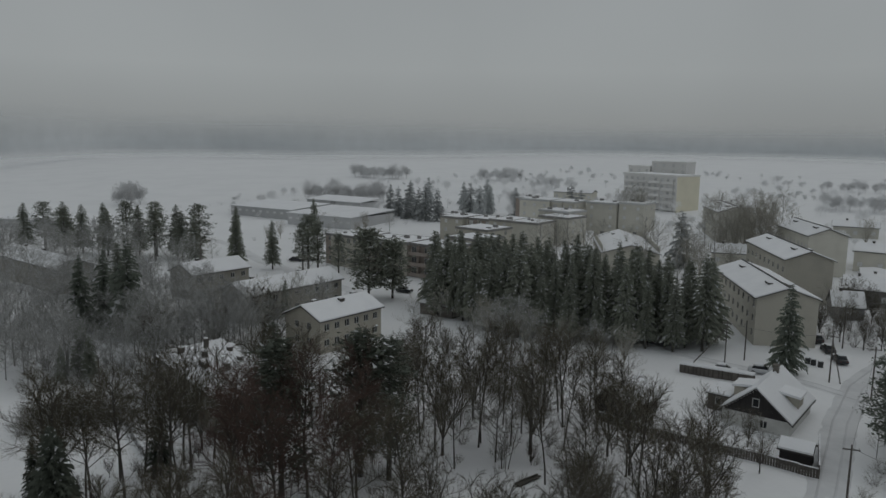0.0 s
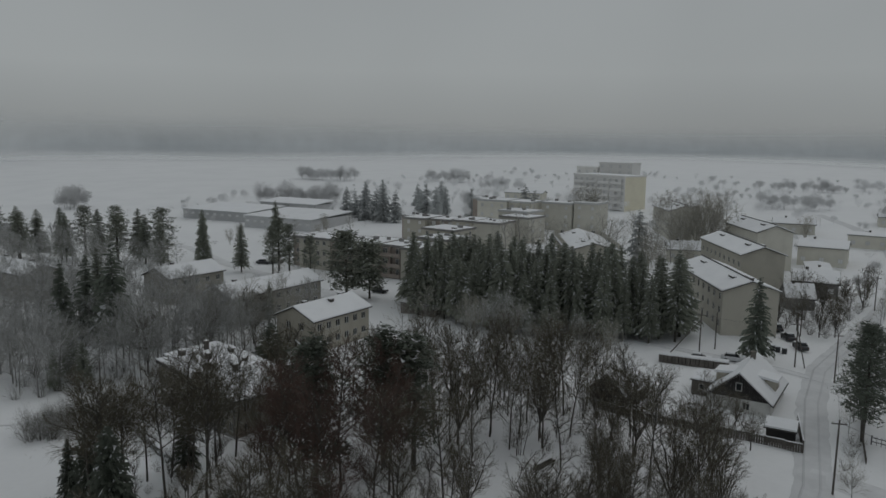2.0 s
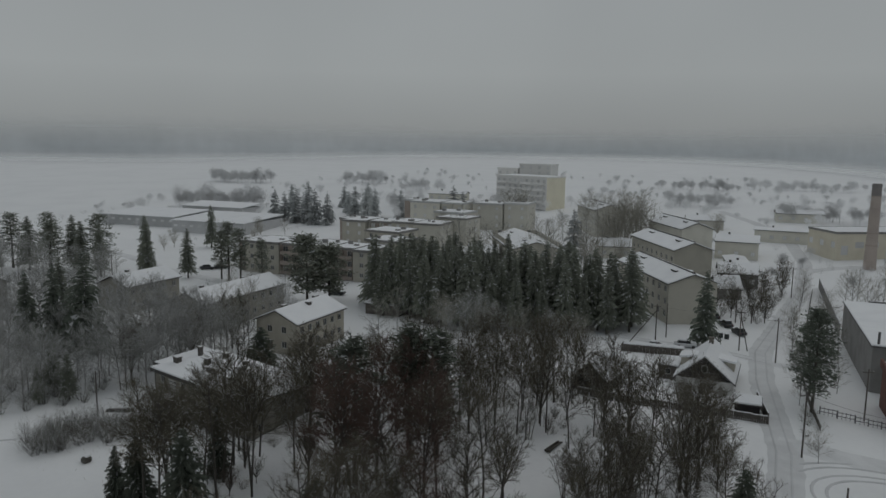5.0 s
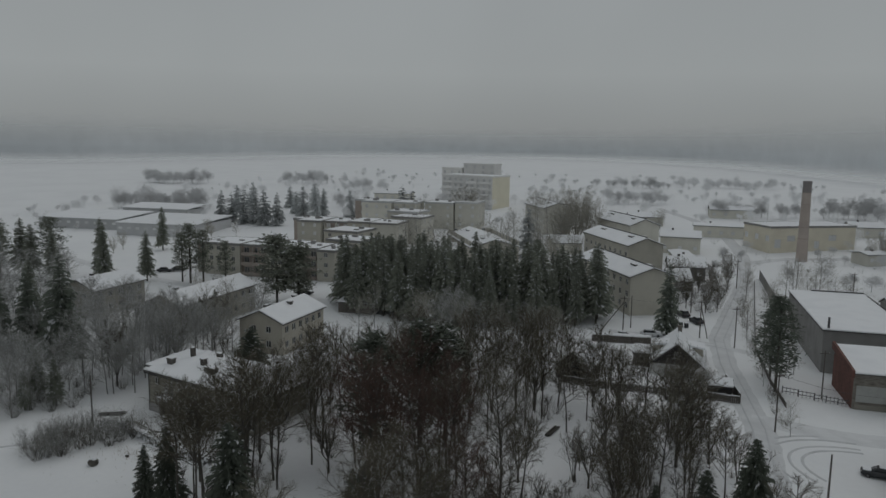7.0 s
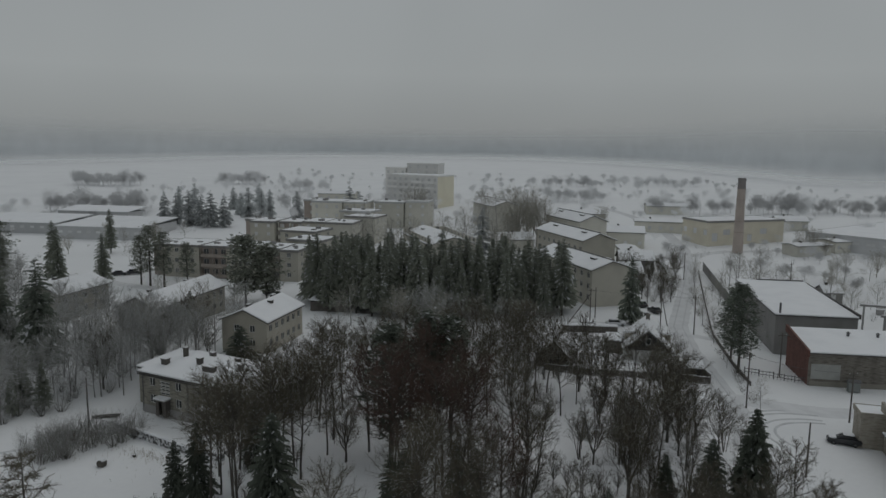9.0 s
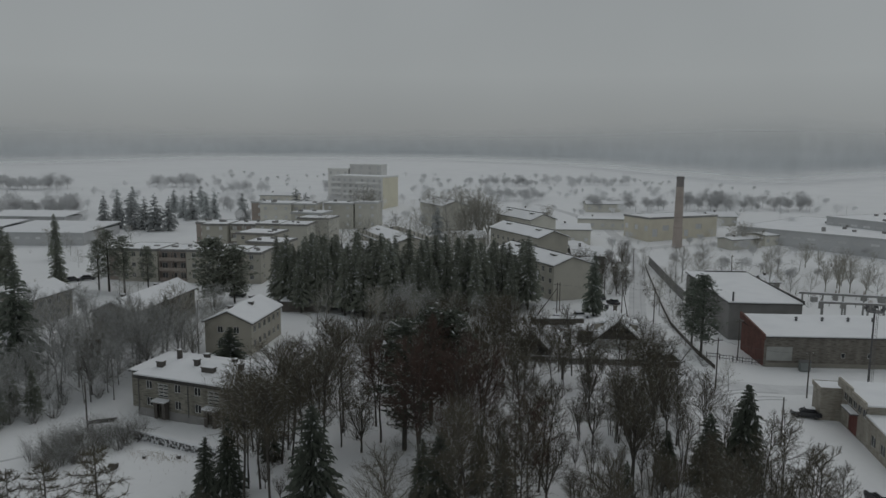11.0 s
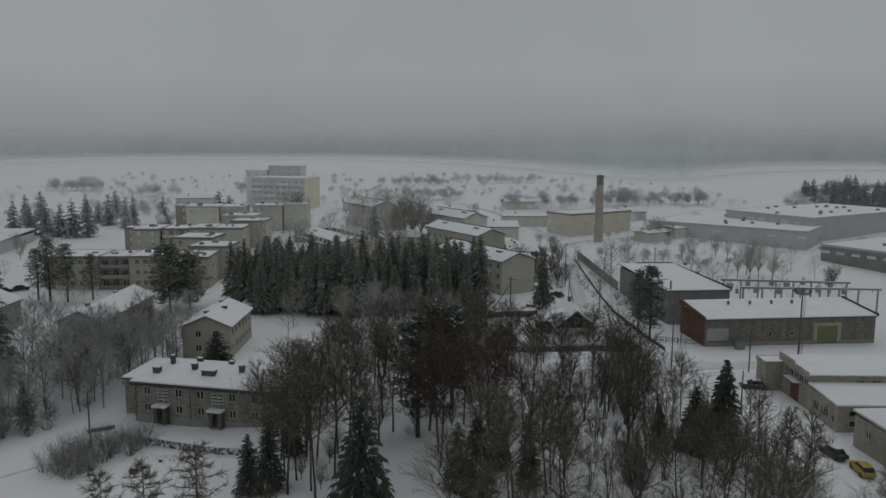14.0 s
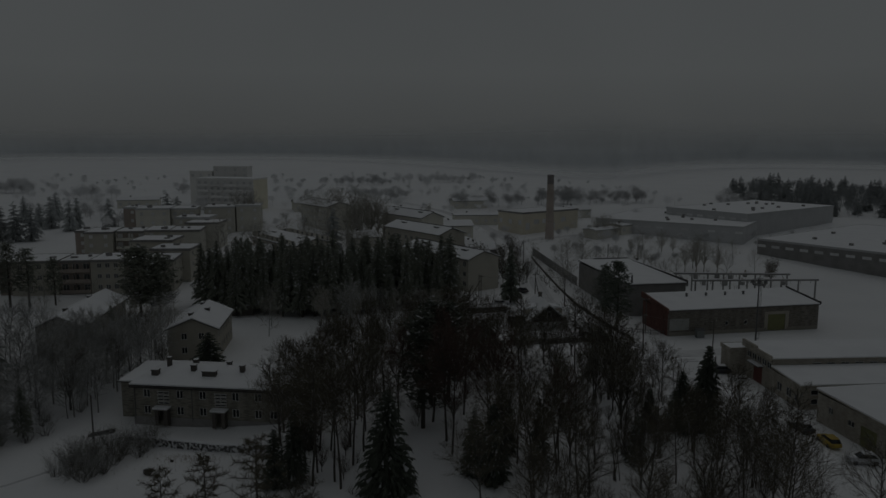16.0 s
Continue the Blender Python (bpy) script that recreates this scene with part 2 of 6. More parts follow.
def make_far_forest():
    """Far trees in falling snow: haze painted as a pale colour that fades upward, into the cloud, and at the foot."""
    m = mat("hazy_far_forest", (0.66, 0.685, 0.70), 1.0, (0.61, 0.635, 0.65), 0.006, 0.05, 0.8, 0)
    nt = m.node_tree
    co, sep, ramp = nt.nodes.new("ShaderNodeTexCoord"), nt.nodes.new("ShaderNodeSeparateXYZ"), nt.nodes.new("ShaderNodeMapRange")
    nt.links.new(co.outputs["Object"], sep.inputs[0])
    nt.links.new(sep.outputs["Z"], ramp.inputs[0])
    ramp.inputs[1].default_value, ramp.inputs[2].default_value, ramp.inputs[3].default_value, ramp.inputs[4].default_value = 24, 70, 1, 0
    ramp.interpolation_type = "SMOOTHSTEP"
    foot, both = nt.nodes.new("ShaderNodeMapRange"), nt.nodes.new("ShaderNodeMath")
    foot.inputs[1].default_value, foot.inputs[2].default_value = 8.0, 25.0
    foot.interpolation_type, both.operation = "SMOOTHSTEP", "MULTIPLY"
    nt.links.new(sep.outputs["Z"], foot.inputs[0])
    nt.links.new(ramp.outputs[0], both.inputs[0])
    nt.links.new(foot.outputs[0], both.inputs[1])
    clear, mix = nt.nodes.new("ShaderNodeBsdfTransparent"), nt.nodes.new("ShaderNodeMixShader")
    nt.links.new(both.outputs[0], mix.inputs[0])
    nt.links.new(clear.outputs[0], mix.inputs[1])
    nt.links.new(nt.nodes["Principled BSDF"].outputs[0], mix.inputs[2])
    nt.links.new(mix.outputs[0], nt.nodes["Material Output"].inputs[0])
    return m


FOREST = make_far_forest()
DRY_GRASS = mat("dry_grass", (0.20, 0.16, 0.09), 0.95, (0.13, 0.10, 0.06), 2, 9, 0.7, 0)


# ---------------------------------------------------------------- mesh helpers
def mesh_from(name, verts, faces, mats, index=None, smooth=False):
    me = bpy.data.meshes.new(name)
    me.from_pydata(verts, [], faces)
    for m in mats if isinstance(mats, (list, tuple)) else [mats]:
        me.materials.append(m)
    if index:
        me.polygons.foreach_set("material_index", index)
    if smooth:
        me.polygons.foreach_set("use_smooth", [True] * len(me.polygons))
    me.update()
    return me


def part(name, me, parent, label="", m=None):
    """Links a mesh as one part under a thing or another part."""
    ob = new(name, me)
    ob.parent = parent
    if m is not None:
        ob.matrix_basis = m
    if label:
        ob["label"] = label
    return ob


def thing(name, m, label, category, group="", kind="", me=None):
    ob = new(name, me)
    ob.matrix_basis = m
    return tagged(ob, label, category, group, kind)


class Soup:
    """Collects boxes, tubes and faces for one mesh."""

    def __init__(self):
        self.v, self.f, self.i = [], [], []

    def face(self, pts, k=0):
        n = len(self.v)
        self.v.extend(tuple(p) for p in pts)
        self.f.append(tuple(range(n, n + len(pts))))
        self.i.append(k)

    def box(self, x0, y0, z0, x1, y1, z1, k=0, m=None, bevel=0.0):
        n = len(self.v)
        b = min(bevel, (x1 - x0) / 3, (y1 - y0) / 3)
        if b > 0:
            ring = lambda z, c: [(x0 + c, y0, z), (x1 - c, y0, z), (x1, y0 + c, z), (x1, y1 - c, z), (x1 - c, y1, z), (x0 + c, y1, z), (x0, y1 - c, z), (x0, y0 + c, z)]
            pts = ring(z0, b) + ring(z1, b)
            fs = [tuple(range(7, -1, -1)), tuple(range(8, 16))] + [(j, (j + 1) % 8, 8 + (j + 1) % 8, 8 + j) for j in range(8)]
        else:
            pts = [(x0, y0, z0), (x1, y0, z0), (x1, y1, z0), (x0, y1, z0), (x0, y0, z1), (x1, y0, z1), (x1, y1, z1), (x0, y1, z1)]
            fs = [(3, 2, 1, 0), (4, 5, 6, 7), (0, 1, 5, 4), (1, 2, 6, 5), (2, 3, 7, 6), (3, 0, 4, 7)]
        if m is not None:
            pts = [tuple(m @ Vector(p)) for p in pts]
        self.v.extend(pts)
        for f in fs:
            self.f.append(tuple(n + j for j in f))
            self.i.append(k)
        return self

    def tube(self, a, b, r0, r1, sides=3, k=0, caps=False):
        a, b = Vector(a), Vector(b)
        d = (b - a).normalized()
        u = d.orthogonal().normalized()
        w = d.cross(u)
        n = len(self.v)
        ang = [2 * math.pi * j / sides for j in range(sides)]
        self.v.extend(tuple(a + (u * math.cos(t) + w * math.sin(t)) * r0) for t in ang)
        if r1 <= 0:
            self.v.append(tuple(b))
            for j in range(sides):
                self.f.append((n + j, n + (j + 1) % sides, n + sides))
                self.i.append(k)
            return self
        self.v.extend(tuple(b + (u * math.cos(t) + w * math.sin(t)) * r1) for t in ang)
        for j in range(sides):
            self.f.append((n + j, n + (j + 1) % sides, n + sides + (j + 1) % sides, n + sides + j))
            self.i.append(k)
        if caps:
            self.f.append(tuple(n + sides + j for j in range(sides)))
            self.i.append(k)
            self.f.append(tuple(n + j for j in range(sides - 1, -1, -1)))
            self.i.append(k)
        return self

    def stem(self, pts, radii, sides=6, k=0):
        """One unbroken tube along a line of points."""
        n = len(self.v)
        for j, (p, r) in enumerate(zip(pts, radii)):
            d = (Vector(pts[min(j + 1, len(pts) - 1)]) - Vector(pts[max(j - 1, 0)])).normalized()
            u = Vector((1, 0, 0)) - d * d.x
            u.normalize()
            w = d.cross(u)
            self.v.extend(tuple(Vector(p) + (u * math.cos(t) + w * math.sin(t)) * r) for t in [2 * math.pi * i / sides for i in range(sides)])
        for j in range(len(pts) - 1):
            for i in range(sides):
                a, b = n + j * sides, n + (j + 1) * sides
                self.f.append((a + i, a + (i + 1) % sides, b + (i + 1) % sides, b + i))
                self.i.append(k)
        self.f.append(tuple(n + (len(pts) - 1) * sides + i for i in range(sides)))
        self.i.append(k)
        return self

    def mesh(self, name, mats, smooth=False):
        return mesh_from(name, self.v, self.f, mats, self.i, smooth)


# ---------------------------------------------------------------- ground
def ease(a, b, v):
    k = min(1, max(0, (v - a) / (b - a)))
    return k * k * (3 - 2 * k)


def ground_height(x, y):
    """The lie of the land: a dip below the near flats, a lower works yard, a slow rise to the far fields."""
    z = -1.6 * ease(-25, 5, x) * (1 - ease(130, 210, y)) + 10 * ease(120, 420, y)
    return z - 2.6 * (1 - ease(0.4, 1.0, math.hypot((x + 106) / 42, (y - 46) / 33)))


def drift(x, y):
    return 0.16 * noise.noise((x / 11, y / 11, 0)) + 0.07 * noise.noise((x / 3.1, y / 3.1, 4))


def at(x, y, turn=0, up=0.0):
    return pose(x, y, ground_height(x, y) + up, 0, 0, turn)


def make_ground():
    def steps(lo, hi, step, far):
        inner = list(np.arange(lo, hi + step / 2, step))
        out, d = [], step
        v = hi
        while v < far:
            d *= 1.35
            v += d
            out.append(v)
        back, d, v = [], step, lo
        while v > -far:
            d *= 1.35
            v -= d
            back.append(v)
        return back[::-1] + inner + out
    xs, ys = steps(-300, 140, 2.5, 4200), steps(-20, 330, 2.5, 4200)
    verts = [(x, y, ground_height(x, y) + drift(x, y) - 0.03) for y in ys for x in xs]
    w = len(xs)
    faces = [(j * w + i, j * w + i + 1, (j + 1) * w + i + 1, (j + 1) * w + i) for j in range(len(ys) - 1) for i in range(w - 1)]
    tagged(new("ground", mesh_from("ground", verts, faces, SNOW, None, True)), "snow-covered ground of a small town and its fields", "ground", kind="structure")


make_ground()


def strip(name, label, pts, width, material, lift=0.05):
    """A trodden or driven way that lies on the ground along a line of points."""
    line = []
    for (x0, y0), (x1, y1) in zip(pts, pts[1:]):
        n = max(1, int(math.hypot(x1 - x0, y1 - y0) / 2))
        line += [(x0 + (x1 - x0) * j / n, y0 + (y1 - y0) * j / n) for j in range(n)]
    line.append(pts[-1])
    verts, faces = [], []
    for k, (x, y) in enumerate(line):
        a, b = line[max(0, k - 1)], line[min(len(line) - 1, k + 1)]
        d = Vector((b[0] - a[0], b[1] - a[1])).normalized()
        for o in (-1, -0.5, 0, 0.5, 1):
            px, py = x - d.y * o * width / 2, y + d.x * o * width / 2
            edge = -0.1 if abs(o) == 1 else lift
            verts.append((px, py, ground_height(px, py) + drift(px, py) + edge))
        if k:
            n = len(verts) - 10
            faces += [(n + j, n + 5 + j, n + 6 + j, n + 1 + j) for j in range(4)]
    return tagged(new(name, mesh_from(name, verts, faces, material, None, True)), label, "road", kind="structure")


# ---------------------------------------------------------------- buildings
WINDOW_CACHE = {}


def window_meshes(w, h, glass):
    key = (round(w, 2), round(h, 2), glass.name)
    if key not in WINDOW_CACHE:
        s = Soup()
        t, d = 0.09, 0.08
        s.box(-w / 2, 0, 0, -w / 2 + t, d, h), s.box(w / 2 - t, 0, 0, w / 2, d, h)
        s.box(-w / 2 + t, 0, 0, w / 2 - t, d, t), s.box(-w / 2 + t, 0, h - t, w / 2 - t, d, h)
        if w > 0.9:
            s.box(-0.05, 0, t, 0.05, d, h - t)
        g = Soup()
        g.box(-w / 2 + t, 0.04, t, w / 2 - t, 0.06, h - t)
        WINDOW_CACHE[key] = s.mesh("window", [FRAME_WHITE]), g.mesh("pane", [glass])
    return WINDOW_CACHE[key]


def facade(s, m, L, H, holes, depth=0.16, k=0):
    """One wall face from x=0 to L, with openings that go in by depth."""
    xs = sorted({0, L, *[v for x, z, w, h in holes for v in (x - w / 2, x + w / 2)]})
    zs = sorted({-0.9, H, *[v for x, z, w, h in holes for v in (z, z + h)]})
    for x0, x1 in zip(xs, xs[1:]):
        for z0, z1 in zip(zs, zs[1:]):
            cx, cz = (x0 + x1) / 2, (z0 + z1) / 2
            if not any(abs(cx - x) < w / 2 and z < cz < z + h for x, z, w, h in holes):
                s.face([m @ Vector(p) for p in ((x0, 0, z0), (x1, 0, z0), (x1, 0, z1), (x0, 0, z1))], k)
    for x, z, w, h in holes:
        a, b, c, d = x - w / 2, x + w / 2, z, z + h
        for q in (((a, 0, c), (a, 0, d), (a, depth, d), (a, depth, c)), ((b, 0, d), (b, 0, c), (b, depth, c), (b, depth, d)),
                  ((a, 0, d), (b, 0, d), (b, depth, d), (a, depth, d)), ((b, 0, c), (a, 0, c), (a, depth, c), (b, depth, c))):
            s.face([m @ Vector(p) for p in q], k)


def rows_of(L, storeys, n, w=1.3, h=1.4, first=1.3, rise=2.8, margin=1.6):
    """Openings in even rows along a wall of length L."""
    if n < 1:
        return []
    gap = (L - 2 * margin) / max(1, n - 1) if n > 1 else 0
    return [(margin + gap * j if n > 1 else L / 2, first + rise * k, w, h) for k in range(storeys) for j in range(n)]


def building(name, label, x, y, yaw, L, D, H, wall, roof="gable", rise=2.0, over=0.45, front=(), right=(), back=(), left=(), glass=GLASS,
             end_wall=None, chimneys=(), ridge="x", category="building", base=None, doors=(), snow=0.22, group="", roof_edge=None):
    """A building whose front wall runs from (x, y) along yaw; its depth goes to the left of that. H: wall height over the ground."""
    c, sn = math.cos(radians(yaw)), math.sin(radians(yaw))
    if base is None:
        base = ground_height(x + c * L / 2 - sn * D / 2, y + sn * L / 2 + c * D / 2)
    top = thing(name, pose(x, y, base, 0, 0, yaw), label, category, group)
    s = Soup()
    sides = ((Matrix.Identity(4), L, front, 0), (Matrix.Translation((L, 0, 0)) @ pose(0, 0, 0, 0, 0, 90), D, right, 1),
             (Matrix.Translation((L, D, 0)) @ pose(0, 0, 0, 0, 0, 180), L, back, 0), (Matrix.Translation((0, D, 0)) @ pose(0, 0, 0, 0, 0, -90), D, left, 1))
    doors = list(doors)
    for n, (m, length, holes, k) in enumerate(sides):
        cut = [(px, pz, w, h) for side, px, pz, w, h, material in doors if side == n]
        facade(s, m, length, H, list(holes) + cut, k=k if end_wall else 0)
    if roof == "gable":
        if ridge == "x":
            s.face([(0, D, H), (0, 0, H), (0, D / 2, H + rise)], 1 if end_wall else 0)
            s.face([(L, 0, H), (L, D, H), (L, D / 2, H + rise)], 1 if end_wall else 0)
        else:
            s.face([(0, 0, H), (L, 0, H), (L / 2, 0, H + rise)], 0)
            s.face([(L, D, H), (0, D, H), (L / 2, D, H + rise)], 0)
    part("wall", s.mesh("wall", [wall, end_wall or wall]), top)
    for n, (m, length, holes, k) in enumerate(sides):
        for px, pz, w, h in holes:
            a, g = window_meshes(w, h, glass)
            win = part("window", a, top, "", m @ Matrix.Translation((px, 0.07, pz)))
            part("pane", g, win, "dark window pane" if glass is GLASS else "")
    for side, px, pz, w, h, material in doors:
        d = Soup()
        d.box(-w / 2, 0.08, 0, w / 2, 0.14, h)
        if w > 2.6:
            d.box(-0.03, 0.05, 0.05, 0.03, 0.081, h - 0.05)
        part("door", d.mesh("door", [material]), top, "", sides[side][0] @ Matrix.Translation((px, 0, pz)))
    make_roof(top, L, D, H, roof, rise, over, ridge, snow, roof_edge or DARK_ROOF)
    for cx, cy, cw, cd, ch in chimneys:
        s = Soup()
        z = H + rise * max(0, 1 - abs(cy - D / 2) / (D / 2)) - 0.3 if roof != "flat" else H
        s.box(cx - cw / 2, cy - cd / 2, z, cx + cw / 2, cy + cd / 2, z + ch + 0.3, 0)
        s.box(cx - cw / 2 - 0.08, cy - cd / 2 - 0.08, z + ch + 0.3, cx + cw / 2 + 0.08, cy + cd / 2 + 0.08, z + ch + 0.42, 0)
        chim = part("chimney", s.mesh("chimney", [CHIMNEY]), top)
        s = Soup()
        s.box(cx - cw / 2, cy - cd / 2, z + ch + 0.42, cx + cw / 2, cy + cd / 2, z + ch + 0.5, 0, None, 0.1)
        part("snow_cap", s.mesh("snow_cap", [SNOW_ROOF]), chim)
    return top


def slab(s, quad, t0, t1, k=0):
    """A sloping sheet: a quad or triangle raised from t0 to t1."""
    lo, hi = [(p[0], p[1], p[2] + t0) for p in quad], [(p[0], p[1], p[2] + t1) for p in quad]
    s.face(hi, k)
    s.face(lo[::-1], k)
    for j in range(len(quad)):
        n = (j + 1) % len(quad)
        s.face([lo[j], lo[n], hi[n], hi[j]], k)


def make_roof(top, L, D, H, roof, rise, over, ridge, snow, edge):
    o = over

    def planes(o):
        if roof == "flat":
            return [[(-o, -o, H), (L + o, -o, H), (L + o, D + o, H), (-o, D + o, H)]]
        if roof == "shed":
            return [[(-o, -o, H), (L + o, -o, H), (L + o, D + o, H + rise), (-o, D + o, H + rise)]]
        if roof == "hip":
            z, q = H - rise * o / (D / 2), D / 2
            a, b = (q * 0.9, D / 2, H + rise), (L - q * 0.9, D / 2, H + rise)
            p = [(-o, -o, z), (L + o, -o, z), (L + o, D + o, z), (-o, D + o, z)]
            return [[p[0], p[1], b, a], [p[2], p[3], a, b], [p[1], p[2], b], [p[3], p[0], a]]
        if ridge == "x":
            z = H - rise * o / (D / 2)
            return [[(-o, -o, z), (L + o, -o, z), (L + o, D / 2, H + rise), (-o, D / 2, H + rise)], [(L + o, D + o, z), (-o, D + o, z), (-o, D / 2, H + rise), (L + o, D / 2, H + rise)]]
        z = H - rise * o / (L / 2)
        return [[(-o, D + o, z), (-o, -o, z), (L / 2, -o, H + rise), (L / 2, D + o, H + rise)], [(L + o, -o, z), (L + o, D + o, z), (L / 2, D + o, H + rise), (L / 2, -o, H + rise)]]
    s, w = Soup(), Soup()
    for q in planes(o):
        slab(s, q, 0.02, 0.16)
    deck = part("roof", s.mesh("roof", [edge]), top)
    for q in planes(max(0.0, o - 0.08)):
        slab(w, q, 0.165, 0.165 + snow)
    if roof == "flat":
        rim = Soup()
        for x0, y0, x1, y1 in ((-o - 0.12, -o - 0.12, L + o + 0.12, -o), (-o - 0.12, D + o, L + o + 0.12, D + o + 0.12), (-o - 0.12, -o, -o, D + o), (L + o, -o, L + o + 0.12, D + o)):
            rim.box(x0, y0, H - 0.25, x1, y1, H + 0.45)
        part("parapet", rim.mesh("parapet", [edge]), deck)
    part("snow_layer", w.mesh("snow_layer", [SNOW_ROOF]), deck, "white snow lying on the roof")
    if roof == "gable" and ridge == "x" and L > 22 and H > 8:
        c = Soup()
        c.box(-o, D / 2 - 0.16, H + rise + snow + 0.12, L + o, D / 2 + 0.16, H + rise + snow + 0.3)
        part("ridge_cap", c.mesh("ridge_cap", [edge]), deck)


# ---- large buildings go here ----
# near flats: two storeys with a set-back wing, stair windows and entrance canopies
def near_flats():
    L, D, H = 24.0, 11.5, 5.7
    x0, y0, yaw = -101.9, 58.6, -13.0
    small = [(x, z, 1.15, 1.35) for z in (1.0, 3.65) for x in (2.2, 7.6, 11.3, 16.6, 20.2, 22.6)]
    stairs = [(x, z, 1.9, 0.4) for x in (4.9, 14.2) for z in (2.62, 3.17, 3.72, 4.27)]
    top = building("apartment_house", "two-storey grey-beige plastered apartment house under a snowy hip roof", x0, y0, yaw, L, D, H, OLD_PLASTER, "hip", 1.3, 0.5,
                   front=small + stairs, right=rows_of(D, 2, 3, 0.95, 1.25, 1.1, 2.65), left=rows_of(D, 2, 2, 0.95, 1.25, 1.1, 2.65),
                   chimneys=((2.6, 2.4, 1.1, 0.8, 1.1), (3.0, 6.2, 0.6, 0.6, 1.3), (8.2, 4.0, 0.75, 0.7, 1.2), (11.4, 2.7, 2.2, 0.8, 1.0), (16.2, 4.2, 0.7, 0.7, 1.3), (12.6, 7.6, 0.7, 0.6, 0.8), (6.4, 8.6, 0.8, 0.7, 0.9)),
                   doors=((0, 4.9, -0.1, 1.3, 2.1, OLD_WOOD), (0, 14.2, -0.1, 1.3, 2.1, OLD_WOOD)), category="house")
    for x, z, w, h in stairs:
        s = Soup()
        s.box(x - w / 2 - 0.05, -0.07, z + h - 0.03, x + w / 2 + 0.05, -0.004, z + h + 0.1)
        part("ledge", s.mesh("ledge", [FRAME_WHITE]), top, "white painted ledge")
    for cx in (4.9, 14.2):
        s = Soup()
        s.box(cx - 1.02, -1.0, -0.5, cx - 0.9, -0.03, 2.12), s.box(cx + 0.9, -1.0, -0.5, cx + 1.02, -0.03, 2.12)
        s.box(cx - 0.9, -0.98, -0.5, cx - 0.45, -0.9, 2.12), s.box(cx + 0.45, -0.98, -0.5, cx + 0.9, -0.9, 2.12), s.box(cx - 0.45, -0.98, 1.85, cx + 0.45, -0.9, 2.12)
        part("porch", s.mesh("porch", [OLD_WOOD]), top, "weathered boarded porch round an entrance")
        s = Soup()
        s.box(cx - 1.3, -1.4, 2.13, cx + 1.3, -0.02, 2.25)
        can = part("canopy", s.mesh("canopy", [GREY]), top)
        s = Soup()
        s.box(cx - 1.28, -1.38, 2.26, cx + 1.28, -0.02, 2.46, 0, None, 0.12)
        part("snow_layer", s.mesh("snow_layer", [SNOW_ROOF]), can)
    s = Soup()
    for a, b in ((0.0, 3.85), (5.95, 13.15), (15.25, L)):
        s.box(a, -0.07, -0.9, b, -0.004, 0.55)
    part("plinth", s.mesh("plinth", [GREY]), top, "dark damp concrete plinth")
    s = Soup()
    s.box(-0.45, -0.47, H - 0.42, L + 0.45, -0.36, H - 0.2)
    part("gutter", s.mesh("gutter", [DARK_ROOF]), top, "dark eaves gutter")
    for px in (0.25, 9.6, L - 0.3):
        s = Soup()
        s.tube((px, -0.1, 0.1), (px, -0.1, H - 0.4), 0.06, 0.06, 6)
        part("downpipe", s.mesh("downpipe", [STEEL]), top)
    c, sn = math.cos(radians(yaw)), math.sin(radians(yaw))
    # the wing stands back from the front
    wx, wy = x0 - 3.4 * c - 2.4 * sn, y0 - 3.4 * sn + 2.4 * c
    building("house_wing", "set-back plastered wing of an apartment house, snow on its roof", wx, wy, yaw, 3.35, 8.6, 5.6, OLD_PLASTER, "shed", 0.5, 0.35, left=rows_of(8.6, 2, 2, 0.95, 1.25, 1.1, 2.65), category="house", base=ground_height(x0 + 12, y0), snow=0.2)


near_flats()


def two_storey(label, x, y, yaw, L, D, wall, n_long, n_end, chim, H=6.0, rise=2.0, glass=GLASS, name="apartment_house"):
    f = rows_of(L, 2, n_long, 1.2, 1.3, 1.2, 2.75)
    e = rows_of(D, 2, n_end, 1.1, 1.3, 1.2, 2.75, 3.0)
    return building(name, label, x, y, yaw, L, D, H, wall, "gable", rise, 0.5, front=f, back=f, left=e, right=e, chimneys=chim, category="house", glass=glass, doors=((0, L / 2 + 1.2, 0, 1.2, 2.1, OLD_WOOD),) if n_long < 1 else ())


two_storey("cream two-storey house with a snowy gable roof", -93.9, 84.2, 90, 15.4, 9.2, CREAM, 6, 2, ((3.6, 5.6, 1.0, 0.7, 0.7), (8.3, 3.4, 0.9, 0.8, 0.7), (13.4, 5.4, 1.2, 0.7, 0.6)))
two_storey("long beige two-storey house with a snowy gable roof", -120.0, 88.2, 90, 26.0, 8.6, PLASTER, 9, 2, ((5.0, 4.9, 0.7, 0.7, 0.8), (18.0, 4.9, 0.8, 0.7, 0.6)))
two_storey("grey-beige two-storey house among bare trees, snowy roof", -147.4, 93.8, 90, 15.4, 9.4, PLASTER, 5, 2, ((4.5, 5.0, 0.7, 0.7, 0.8),))
two_storey("long plastered house behind rimed trees, snowy roof", -211.5, 76.5, 0, 35.0, 9.0, PLASTER, 8, 2, ((6, 5, 0.8, 0.7, 0.8), (17, 5, 0.8, 0.7, 0.8), (29, 5, 0.8, 0.7, 0.8)))


